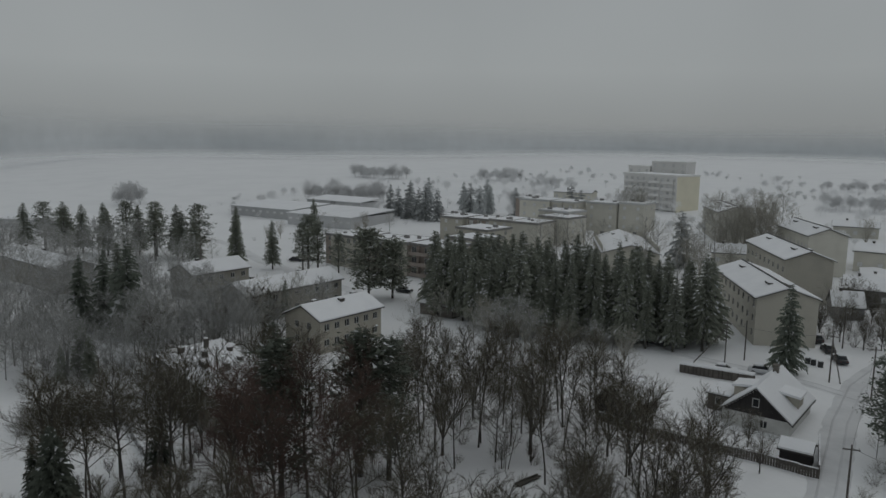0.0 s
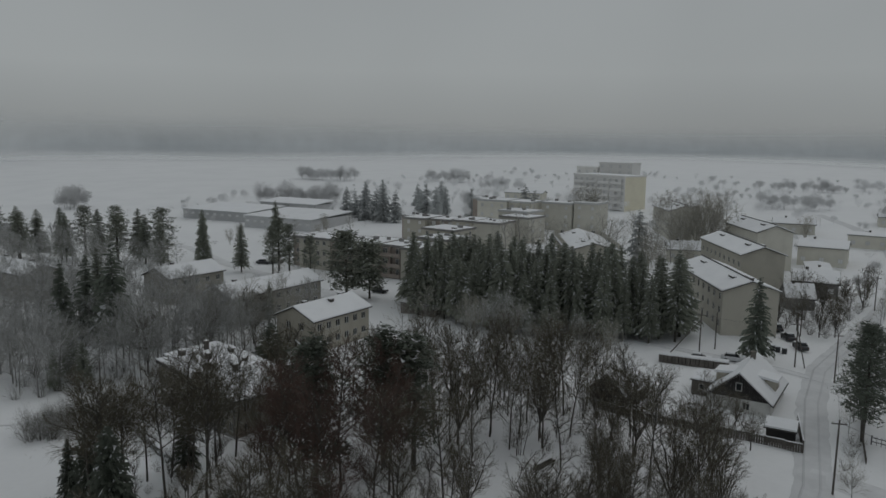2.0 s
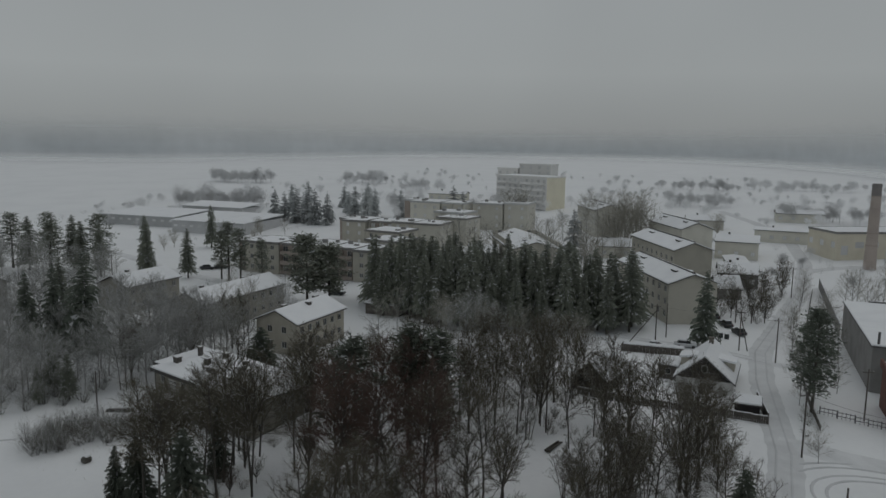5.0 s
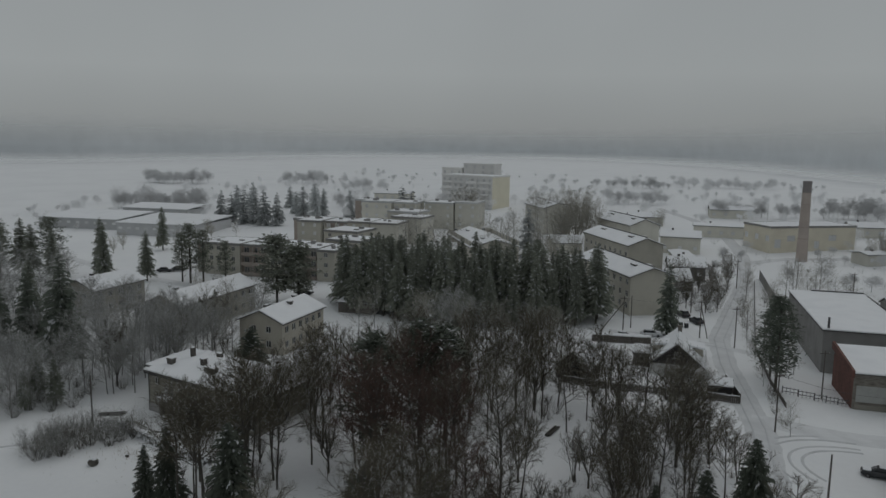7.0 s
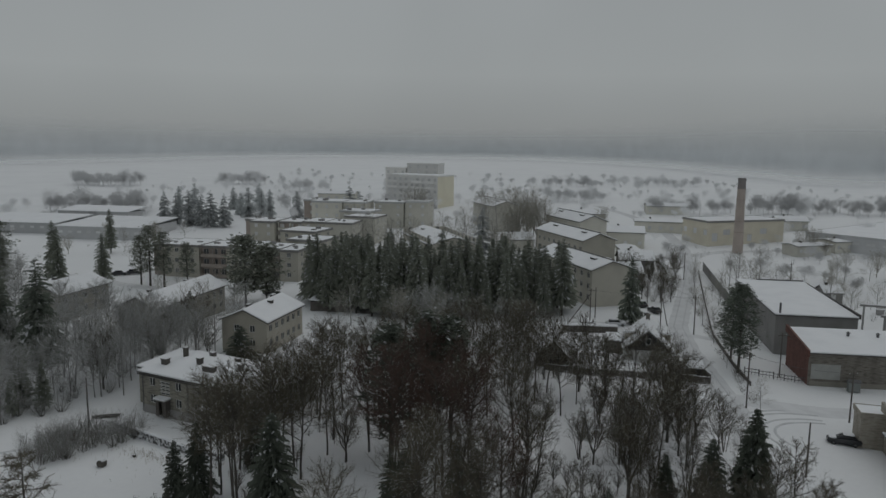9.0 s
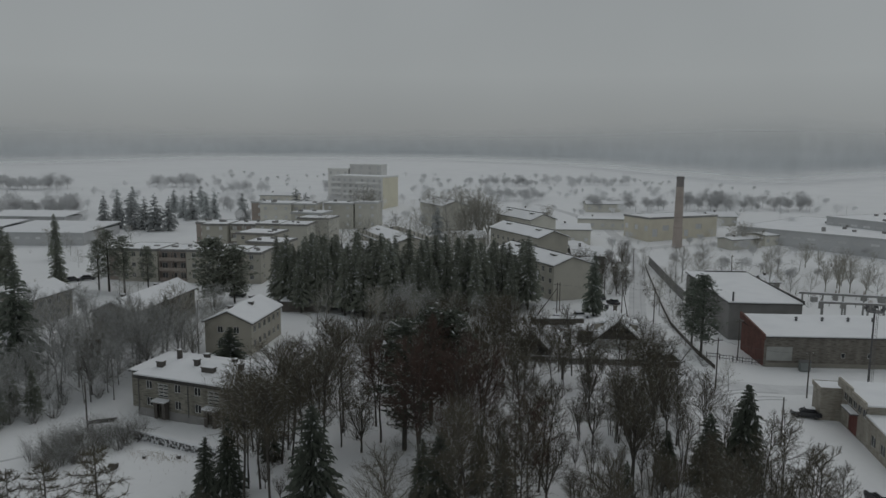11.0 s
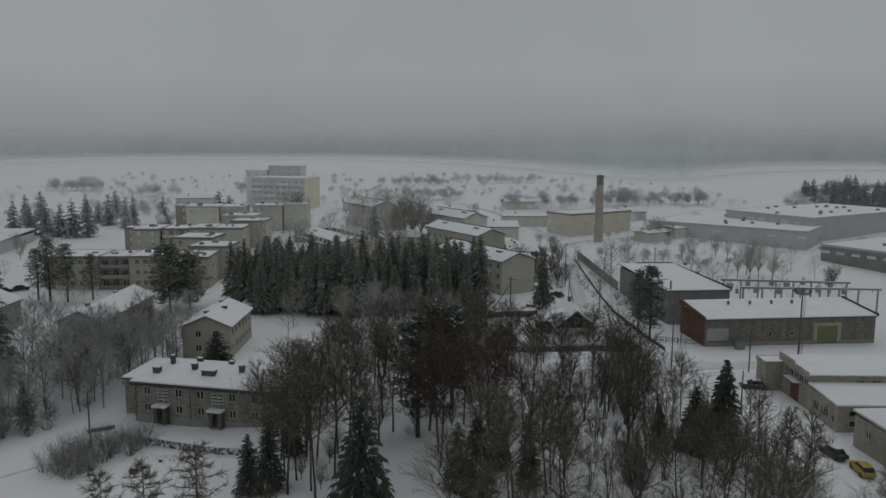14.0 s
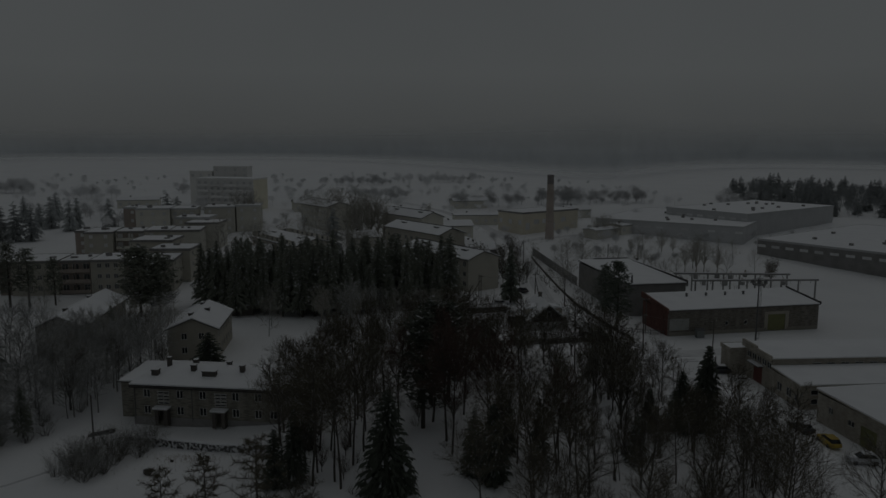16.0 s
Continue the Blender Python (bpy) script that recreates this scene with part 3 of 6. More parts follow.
def three_storey(label, x, y, L, D=11.0, H=8.8, glass=GLASS, wall=BLOCK, rise=1.9):
    """A block with its gable end towards the road; (x, y) is the near corner, the long wall runs back from it."""
    yaw = -59.0
    c, sn = math.cos(radians(yaw)), math.sin(radians(yaw))
    f = rows_of(L, 3, 9, 1.3, 1.4, 1.2, 2.75, 1.8)
    return building("apartment_block", label, x - c * L, y - sn * L, yaw, L, D, H, wall, "gable", rise, 0.5, front=f, back=f, right=[], left=rows_of(D, 3, 2, 1.2, 1.4, 1.2, 2.75, 2.5),
                    chimneys=((L * 0.2, D * 0.35, 2.4, 0.7, 0.5), (L * 0.8, D * 0.35, 2.4, 0.7, 0.5), (L * 0.86, D * 0.62, 2.2, 0.7, 0.5)), category="apartment block", glass=glass, group="three-storey blocks along the road")


three_storey("three-storey pale brick block with a blank gable end", -37.4, 141.2, 32)
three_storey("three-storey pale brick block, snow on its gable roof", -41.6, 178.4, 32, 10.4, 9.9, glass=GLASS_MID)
# these two take wall and pane colours with haze in them
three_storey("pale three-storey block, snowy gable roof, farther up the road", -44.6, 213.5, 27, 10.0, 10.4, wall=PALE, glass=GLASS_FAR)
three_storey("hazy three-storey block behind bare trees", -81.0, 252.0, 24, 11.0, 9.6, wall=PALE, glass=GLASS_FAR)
three_storey("low block with a broad snowy roof behind the spruces", -88.0, 180.0, 34, 15, 6.2, rise=2.2)


def stepped_flats():
    """Three rows of flat-roofed blocks in steps: pale wall sections between brown balcony bays, taller steps at the row's end."""
    def section(label, group, x, y, L, D, top, wall, bays=0, yaw=3.0, glass=GLASS_MID, windows=0, balcony=None, edge=GREY, roof_things=2):
        c, sn = math.cos(radians(yaw)), math.sin(radians(yaw))
        base = ground_height(x + c * L / 2 - sn * D / 2, y + sn * L / 2 + c * D / 2)
        H = top - base - 0.45
        floors = max(3, int(H / 2.7))
        rise = H / floors
        holes = rows_of(L, floors, bays, 1.7, 1.7, 0.7, rise, 1.4) if bays else rows_of(L, floors, windows, 1.2, 1.3, 1.1, rise, min(2.2, L * 0.3))
        b = building("apartment_block", label, x, y, yaw, L, D, H, wall, "flat", 0, 0.1, front=holes, right=rows_of(D, floors, 2, 1.1, 1.3, 1.1, rise, 3.0), category="apartment block", group=group, glass=glass, roof_edge=edge)
        if balcony:
            for k in range(floors):
                s = Soup()
                s.box(0.2, -1.1, 0.05 + rise * k, L - 0.2, -0.02, 0.2 + rise * k)
                s.box(0.2, -1.1, 0.2 + rise * k, L - 0.2, -1.02, 1.1 + rise * k)
                for j in range(max(1, int(L / 3.4)) + 1):
                    u = 0.2 + (L - 0.5) * j / max(1, int(L / 3.4))
                    s.box(u, -1.0, 0.2 + rise * k, u + 0.1, -0.02, rise * (k + 1))
                part("balcony", s.mesh("balcony", [balcony]), b)
        rnd = random.Random(int(abs(x * 7)))
        for j in range(roof_things):
            s = Soup()
            px, py, w = rnd.uniform(1, L - 1), rnd.uniform(D * 0.2, D * 0.8), rnd.uniform(0.4, 0.9)
            s.box(px - w, py - 0.4, H + 0.15, px + w, py + 0.4, H + rnd.uniform(0.7, 1.3), 0, None, 0.05)
            part("roof_vent", s.mesh("roof_vent", [GREY]), b)
        return b

    g = "stepped flat-roofed blocks"
    section("narrow brown end of a flat-roofed block row", g, -163.0, 148.8, 3.4, 11, 9.5, BROWN_END, windows=1, roof_things=0)
    section("pale plastered block section with small windows", g, -159.5, 147.6, 11.6, 13, 9.7, BLOCK, windows=4)
    section("brown balcony bays of a flat-roofed block", g, -147.8, 149.4, 8.2, 11, 9.5, BROWN_END, bays=3, balcony=BROWN_END)
    section("pale plastered block section with few windows", g, -139.5, 148.6, 8.6, 13, 9.7, BLOCK, windows=3)
    section("brown balcony bays of a flat-roofed block", g, -130.8, 150.2, 7.2, 11, 9.5, BROWN_END, bays=2, balcony=BROWN_END)
    section("pale end section of a flat-roofed block row", g, -123.5, 149.6, 5.4, 13, 9.3, BLOCK, windows=1)
    section("pale blank-fronted block set back behind the row", g, -128.0, 163.4, 11.5, 11, 10.5, BLOCK, yaw=-4)
    section("pale block with a broad snowy roof, farther back", g, -138.6, 181.0, 12.6, 12, 10.8, BLOCK, yaw=-4, windows=2)
    # farther rows: the panes and more of the walls carry painted haze
    g = "second row of blocks"
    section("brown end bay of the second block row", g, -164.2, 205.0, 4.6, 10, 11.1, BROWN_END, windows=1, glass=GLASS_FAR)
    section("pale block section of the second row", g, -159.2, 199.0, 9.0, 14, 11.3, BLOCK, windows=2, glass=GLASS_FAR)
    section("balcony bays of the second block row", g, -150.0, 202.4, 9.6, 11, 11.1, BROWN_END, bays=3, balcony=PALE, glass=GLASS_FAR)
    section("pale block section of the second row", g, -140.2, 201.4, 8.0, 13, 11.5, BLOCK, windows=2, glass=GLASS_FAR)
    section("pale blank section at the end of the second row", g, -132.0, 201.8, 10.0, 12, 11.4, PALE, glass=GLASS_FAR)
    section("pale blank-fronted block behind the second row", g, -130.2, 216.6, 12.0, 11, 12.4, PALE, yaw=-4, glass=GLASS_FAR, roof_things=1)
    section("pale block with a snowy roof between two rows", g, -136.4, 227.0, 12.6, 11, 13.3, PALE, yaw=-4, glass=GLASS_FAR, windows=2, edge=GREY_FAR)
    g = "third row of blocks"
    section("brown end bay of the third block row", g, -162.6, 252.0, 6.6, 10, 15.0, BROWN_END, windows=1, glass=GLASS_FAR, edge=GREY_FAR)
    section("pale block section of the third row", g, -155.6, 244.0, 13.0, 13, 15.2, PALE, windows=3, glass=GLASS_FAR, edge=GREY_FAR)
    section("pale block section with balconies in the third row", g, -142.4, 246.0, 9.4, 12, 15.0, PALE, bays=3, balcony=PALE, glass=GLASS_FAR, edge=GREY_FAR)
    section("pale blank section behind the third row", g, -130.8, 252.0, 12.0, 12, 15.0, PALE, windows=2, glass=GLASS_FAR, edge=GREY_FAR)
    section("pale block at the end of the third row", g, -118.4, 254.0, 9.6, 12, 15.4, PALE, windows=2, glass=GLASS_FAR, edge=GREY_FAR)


stepped_flats()


def tower_block():
    L = 31.5
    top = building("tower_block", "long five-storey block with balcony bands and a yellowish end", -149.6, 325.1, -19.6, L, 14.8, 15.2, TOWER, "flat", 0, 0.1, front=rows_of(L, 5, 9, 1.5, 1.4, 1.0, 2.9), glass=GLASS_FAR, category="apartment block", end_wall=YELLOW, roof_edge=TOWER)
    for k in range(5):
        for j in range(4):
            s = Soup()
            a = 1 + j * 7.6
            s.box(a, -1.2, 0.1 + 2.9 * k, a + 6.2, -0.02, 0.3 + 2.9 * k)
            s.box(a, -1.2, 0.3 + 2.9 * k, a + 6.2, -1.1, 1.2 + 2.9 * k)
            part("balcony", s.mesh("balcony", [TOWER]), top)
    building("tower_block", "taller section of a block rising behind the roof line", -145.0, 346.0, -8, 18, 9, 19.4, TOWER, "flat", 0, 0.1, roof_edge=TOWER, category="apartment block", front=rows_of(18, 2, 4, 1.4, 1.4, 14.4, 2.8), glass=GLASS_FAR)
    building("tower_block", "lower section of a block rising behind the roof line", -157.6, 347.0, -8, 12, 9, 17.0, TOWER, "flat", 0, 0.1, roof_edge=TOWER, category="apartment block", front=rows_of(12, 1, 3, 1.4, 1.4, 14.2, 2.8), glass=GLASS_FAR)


tower_block()


def low_sheds():
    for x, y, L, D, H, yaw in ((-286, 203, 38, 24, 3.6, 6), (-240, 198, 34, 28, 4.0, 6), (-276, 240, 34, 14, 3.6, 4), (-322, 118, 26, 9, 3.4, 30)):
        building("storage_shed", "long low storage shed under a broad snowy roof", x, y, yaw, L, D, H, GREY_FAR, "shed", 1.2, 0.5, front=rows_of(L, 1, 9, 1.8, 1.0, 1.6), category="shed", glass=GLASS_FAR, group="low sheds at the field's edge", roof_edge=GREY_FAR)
    building("garden_shed", "low dark shed with snow on its flat roof", -101.0, 119.5, 3, 8.4, 3.6, 2.3, OLD_WOOD, "shed", 0.3, 0.35, category="shed")


low_sheds()


def works():
    """The works across the road: two brick halls, a workshop with a clerestory, boiler house and stack, the far factory."""
    hall = building("brick_hall", "long brick workshop hall with red end wall and snowy roof", 1.3, 97.3, 5.0, 38, 12.2, 5.7, BRICK_MIX, "shed", 1.3, 0.3,
                    front=[(14.6, 1.9, 0.8, 1.0), (19.4, 1.9, 0.8, 1.0)], end_wall=BRICK, doors=((0, 27.2, 0.2, 4.4, 3.7, GREEN_DOOR), (0, 2.9, 1.2, 4.8, 2.7, GLAZE)), category="hall", roof_edge=DARK_ROOF)
    s = Soup()
    s.face([(-0.35, -0.35, 5.2), (0.05, -0.35, 5.2), (0.05, -0.35, 6.35), (-0.35, -0.35, 6.35)])
    s.face([(-0.35, 12.6, 6.5), (-0.35, 12.6, 7.75), (0.05, 12.6, 7.75), (0.05, 12.6, 6.5)])
    s.face([(-0.35, -0.35, 6.35), (0.05, -0.35, 6.35), (0.05, 12.6, 7.75), (-0.35, 12.6, 7.75)])
    s.face([(-0.35, 12.6, 6.5), (-0.35, -0.35, 5.2), (-0.35, -0.35, 6.35), (-0.35, 12.6, 7.75)])
    s.face([(0.05, -0.35, 5.2), (0.05, 12.6, 6.5), (0.05, 12.6, 7.75), (0.05, -0.35, 6.35)])
    s.face([(-0.35, -0.35, 5.2), (-0.35, 12.6, 6.5), (0.05, 12.6, 6.5), (0.05, -0.35, 5.2)])
    part("parapet", s.mesh("parapet", [BRICK]), hall, "red brick parapet over the end wall")
    s = Soup()
    s.box(38.1, -0.3, 5.9, 38.4, 0.3, 6.5)
    for j in range(12):
        s.box(38.1, 0.3 + j, 5.9 + 0.107 * j, 38.4, 1.3 + j, 6.5 + 0.107 * j)
    part("roof_rim", s.mesh("roof_rim", [DARK_ROOF]), hall)
    s = Soup()
    s.box(0.4, -0.09, 0, 24.7, -0.004, 0.8)
    s.box(29.9, -0.09, 0, 37.9, -0.004, 0.8)
    part("plinth", s.mesh("plinth", [PLASTER]), hall, "pale plaster plinth")
    s = Soup()
    for x0, z0, x1, z1 in ((24.1, 0.2, 24.95, 4.6), (29.45, 0.2, 30.3, 4.6), (24.95, 3.95, 29.45, 4.6)):
        s.box(x0, -0.05, z0, x1, -0.004, z1)
    part("door_surround", s.mesh("door_surround", [CREAM]), hall, "pale plaster surround of the gate")
    for j, px in enumerate((9.2, 14.2, 19.2, 24.0)):
        s = Soup()
        s.tube((px, 8.6, 6.5), (px, 8.6, 7.5), 0.26, 0.26, 8, 0, True)
        s.tube((px, 8.6, 7.55), (px, 8.6, 7.8), 0.42, 0.1, 8, 0, True)
        part("roof_vent", s.mesh("roof_vent", [STEEL]), hall)
    hall2 = building("brick_hall", "grey rendered hall with a snowy roof and dark rim", -0.7, 116.2, 4.0, 15, 35, 7.9, GREY, "shed", 0.5, 0.3, category="hall", roof_edge=DARK_ROOF)
    s = Soup()
    s.box(15.05, -0.3, 7.9, 15.4, 35.3, 8.75)
    s.box(4.5, 34.95, 8.4, 15.05, 35.3, 9.0)
    part("roof_rim", s.mesh("roof_rim", [DARK_ROOF]), hall2)
    s = Soup()
    s.tube((0.9, 0.7, 8.0), (0.9, 0.7, 10.3), 0.22, 0.2, 8, 0, True)
    part("flue", s.mesh("flue", [STEEL]), hall2)
    kiosk = thing("container", at(8.2, 95.8, 5), "small grey-green container with a pitched snowy roof beside the hall", "container")
    s = Soup()
    s.box(-0.9, -0.5, 0.0, 0.9, 0.5, 1.7)
    s.face([(-0.9, -0.5, 1.7), (-0.9, 0, 2.0), (-0.9, 0.5, 1.7)])
    s.face([(0.9, -0.5, 1.7), (0.9, 0.5, 1.7), (0.9, 0, 2.0)])
    part("body", s.mesh("body", [TEAL]), kiosk)
    s = Soup()
    slab(s, [(-1.0, -0.6, 1.66), (1.0, -0.6, 1.66), (1.0, 0, 2.02), (-1.0, 0, 2.02)], 0.0, 0.1)
    slab(s, [(1.0, 0.6, 1.66), (-1.0, 0.6, 1.66), (-1.0, 0, 2.02), (1.0, 0, 2.02)], 0.0, 0.1)
    part("lid", s.mesh("lid", [STEEL]), kiosk)
    # workshop with stepped gable front, clerestory and lower lean-to
    shop = building("workshop", "dirty white brick workshop with clerestory windows", 4.6, 60.4, -2, 40, 9.8, 5.6, WHITE_BRICK, "shed", 0.3, 0.25, front=[(8 + 2.6 * j, 4.2, 1.6, 0.8) for j in range(11)],
             left=[(1.4 + 1.8 * j, 3.7, 1.45, 1.15) for j in range(5)], doors=((3, 4.8, 0, 3.2, 3.1, RED_DOOR),), category="workshop", roof_edge=WHITE_BRICK)
    s = Soup()
    s.box(-0.62, -0.3, 5.5, -0.27, 4.8, 6.35)
    s.box(-0.62, 4.8, 5.5, -0.27, 10.1, 6.75)
    part("parapet", s.mesh("parapet", [WHITE_BRICK]), shop, "stepped brick parapet over the gate front")
    s = Soup()
    s.box(-1.1, 3.0, 3.3, -0.004, 7.2, 3.42)
    s.box(-1.05, 3.1, 3.425, -0.01, 7.1, 3.55, 1)
    part("gate_canopy", s.mesh("gate_canopy", [STEEL, SNOW_ROOF]), shop, "narrow steel canopy over the gate")
    building("workshop_annex", "low white brick gate house beside a workshop", 2.0, 70.4, -2, 12, 3.6, 4.6, WHITE_BRICK, "flat", 0, 0.05, category="workshop", roof_edge=WHITE_BRICK)
    building("lean_to", "white brick lean-to with small windows and snowy roof", 4.2, 51.2, -2, 40, 9.0, 3.9, WHITE_BRICK, "shed", 0.4, 0.25, left=[(2.4, 1.0, 1.6, 1.5), (5.4, 1.0, 1.6, 1.5), (7.6, 1.0, 0.9, 1.2)],
             front=[(3.0, 0.8, 2.4, 1.0), (3.0, 2.4, 2.6, 0.9), (8.0, 0.8, 2.0, 1.4), (14, 0.8, 2, 1.4)], category="workshop", roof_edge=WHITE_BRICK)
    building("garage_row", "white brick garage building with green doors", 5.0, 28.0, 3, 30, 18.5, 4.6, WHITE_BRICK, "shed", 0.4, 0.3, left=[(3.0, 2.2, 1.0, 1.1), (7.4, 2.0, 1.4, 0.9)],
             doors=((3, 11.0, 0, 3.2, 3.0, GREEN_DOOR), (3, 15.5, 0, 2.4, 2.6, GREEN_DOOR)), category="garage", roof_edge=WHITE_BRICK)
    building("boiler_house", "tan boiler house with a flat snowy roof", -1.0, 239.5, 31, 33, 15, 8, TAN, "flat", 0, 0.1, front=[(3, 1.0, 2.4, 3.0), (8, 3.2, 3.0, 2.0), (13, 3.2, 3.0, 2.0), (18, 0.6, 2.0, 2.6), (24, 3.2, 3, 2)], left=rows_of(15, 1, 3, 2, 2, 3.2), category="boiler house", glass=GLASS_FAR, roof_edge=GREY)
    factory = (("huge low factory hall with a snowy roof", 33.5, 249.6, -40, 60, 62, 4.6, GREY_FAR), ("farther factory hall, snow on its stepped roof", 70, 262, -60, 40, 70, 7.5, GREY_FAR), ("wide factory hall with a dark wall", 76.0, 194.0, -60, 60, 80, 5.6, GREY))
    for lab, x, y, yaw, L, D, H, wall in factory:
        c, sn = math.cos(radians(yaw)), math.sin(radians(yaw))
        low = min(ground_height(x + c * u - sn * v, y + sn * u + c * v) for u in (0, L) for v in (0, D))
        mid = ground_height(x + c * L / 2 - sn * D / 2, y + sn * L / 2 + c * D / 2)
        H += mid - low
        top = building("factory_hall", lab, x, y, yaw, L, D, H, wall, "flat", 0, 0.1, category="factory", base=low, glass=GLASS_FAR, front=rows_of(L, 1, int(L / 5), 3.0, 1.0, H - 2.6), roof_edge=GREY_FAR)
        for j in range(14):
            s = Soup()
            a, b = random.uniform(3, L - 3), random.uniform(3, D * 0.8)
            s.box(a - 0.6, b - 0.6, H + 0.15, a + 0.6, b + 0.6, H + 1.1, 0, None, 0.15)
            part("roof_hatch", s.mesh("roof_hatch", [GREY]), top)


works()


def smoke_stack():
    x, y = 7.8, 229.1
    z = ground_height(x, y)
    top = thing("smoke_stack", at(x, y), "tall round brick smoke stack with a sooty top", "chimney")
    s, q = Soup(), Soup()
    h = 28.6 - z
    s.stem([(0, 0, -0.5), (0, 0, h * 3 / 7), (0, 0, h * 6 / 7)], [1.77, 1.53, 1.32], 20)
    part("shaft", s.mesh("shaft", [STACK]), top)
    for k in range(1, 7):
        b = h * k / 7
        ring = Soup()
        ring.tube((0, 0, b - 0.15), (0, 0, b + 0.1), 1.83 - 0.5 * b / h, 1.83 - 0.5 * b / h, 20, 0, True)
        part("iron_band", ring.mesh("iron_band", [STACK]), top)
    q.tube((0, 0, h * 6 / 7), (0, 0, h), 1.34, 1.28, 20, 0, True)
    q.tube((0, 0, h - 0.8), (0, 0, h - 0.3), 1.42, 1.42, 20, 0, True)
    part("crown", q.mesh("crown", [SOOT]), top)


smoke_stack()


def small_house():
    """The little house with a dark boarded gable, dormers and a yard."""
    top = building("cottage", "small cottage with a dark boarded gable and white ground floor", -29.6, 99.0, 0, 8.6, 12.0, 2.5, WHITEWASH, "gable", 3.6, 0.5, front=[(5.4, 0.9, 1.0, 1.1)], left=[(3, 0.9, 1.2, 1.2), (7, 0.9, 1.2, 1.2)], right=[(3, 0.9, 1.2, 1.2), (8, 0.9, 1.2, 1.2)], ridge="y", category="house", base=-0.5)
    for j in range(24):
        u = 8.6 * (j + 0.5) / 24
        z = 2.5 + 3.6 * (1 - abs(u - 4.3) / 4.3)
        if z > 2.75:
            s = Soup()
            s.box(u - 0.172, -0.06, 2.5, u + 0.172, -0.005, z - 0.12)
            part("board", s.mesh("board", [DARK_WOOD]), top)
    a, g = window_meshes(0.9, 1.2, GLASS)
    part("pane", g, part("window", a, top, "", Matrix.Translation((4.3, -0.14, 3.6))))
    s = Soup()
    s.box(4.0, 8.6, 5.2, 4.7, 9.3, 7.2)
    s.box(3.9, 8.5, 7.2, 4.8, 9.4, 7.35)
    part("chimney", s.mesh("chimney", [BRICK_MIX]), top)
    for x0, x1 in ((0.1, 2.6), (6.0, 8.5)):
        s = Soup()
        s.box(x0, 4.6, 2.6, x1, 7.4, 4.4)
        d = part("dormer", s.mesh("dormer", [CREAM]), top)
        s = Soup()
        slab(s, [(x0 - 0.3, 4.3, 4.4 + (0.4 if x0 > 3 else 0)), (x1 + 0.3, 4.3, 4.4 + (0 if x0 > 3 else 0.4)), (x1 + 0.3, 7.7, 4.4 + (0 if x0 > 3 else 0.4)), (x0 - 0.3, 7.7, 4.4 + (0.4 if x0 > 3 else 0))], 0.0, 0.35)
        part("snow_layer", s.mesh("snow_layer", [SNOW_ROOF]), d)
    building("porch", "small lean-to porch beside the cottage, snow on its roof", -32.9, 103.0, 0, 3.0, 4.4, 2.2, OLD_WOOD, "shed", 0.3, 0.25, front=[(1.5, 0.8, 0.9, 1.0)], category="porch", base=0.0)
    building("woodshed", "small dark woodshed with snow on its roof", -20.0, 90.3, 4, 3.4, 3.0, 2.0, DARK_WOOD, "gable", 0.7, 0.3, category="shed")
    building("barn", "small dark boarded barn with a steep roof among bare trees", -44.4, 90.6, -8, 5.6, 7.0, 2.2, DARK_WOOD, "gable", 2.6, 0.35, ridge="y", category="barn", snow=0.03)


small_house()


def road_houses():
    for lab, x, y, yaw, L, D, H, rise in (("pale house with a snowy roof beside the road", -36, 229, 2, 13, 12, 5.2, 1.6), ("small house with a dark dormer beside the road", -31, 187, 8, 10, 9, 3.6, 2.2), ("low shop building with snowy flat roof", -26, 266, 0, 20, 8, 4, 0.6),
                                       ("small grey garden hut in the snow", 20.0, 165, 10, 4.5, 5.5, 2.6, 1.4), ("row of low garages with snowy roofs", -24, 205, 100, 16, 6, 2.8, 0.4),
                                       ("dark boarded garden house with a steep roof", -30, 172, 20, 6, 7, 2.6, 2.6), ("low annex beside the boiler house, snowy roof", 26, 226, 31, 14, 7, 3.2, 0.5), ("low store behind the works, snowy roof", 40, 236, 31, 12, 9, 3.4, 0.5),
                                       ("small house with a snowy roof behind the blocks", -70, 214, 20, 10, 8, 3.6, 2.0), ("small house with a snowy roof among gardens", -104, 186, 24, 9, 8, 3.6, 2.0), ("low house beside the far road", -52, 284, 10, 14, 8, 3.6, 1.6),
                                       ("small house in the far gardens", 30, 282, 10, 12, 8, 3.6, 1.6), ("small house in the far gardens", -100, 312, 14, 13, 9, 4.0, 1.6), ("long low house in the far gardens", -20, 318, 6, 18, 8, 3.6, 1.2), ("long low barn in the fields", -190, 330, 10, 20, 9, 3.6, 1.2)):
        # past y = 200 the wall colour is the haze-paled one
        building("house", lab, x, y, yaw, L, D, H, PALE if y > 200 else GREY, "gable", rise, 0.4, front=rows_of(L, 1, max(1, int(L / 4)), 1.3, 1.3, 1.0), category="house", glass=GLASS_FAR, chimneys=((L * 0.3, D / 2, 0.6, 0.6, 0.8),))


road_houses()


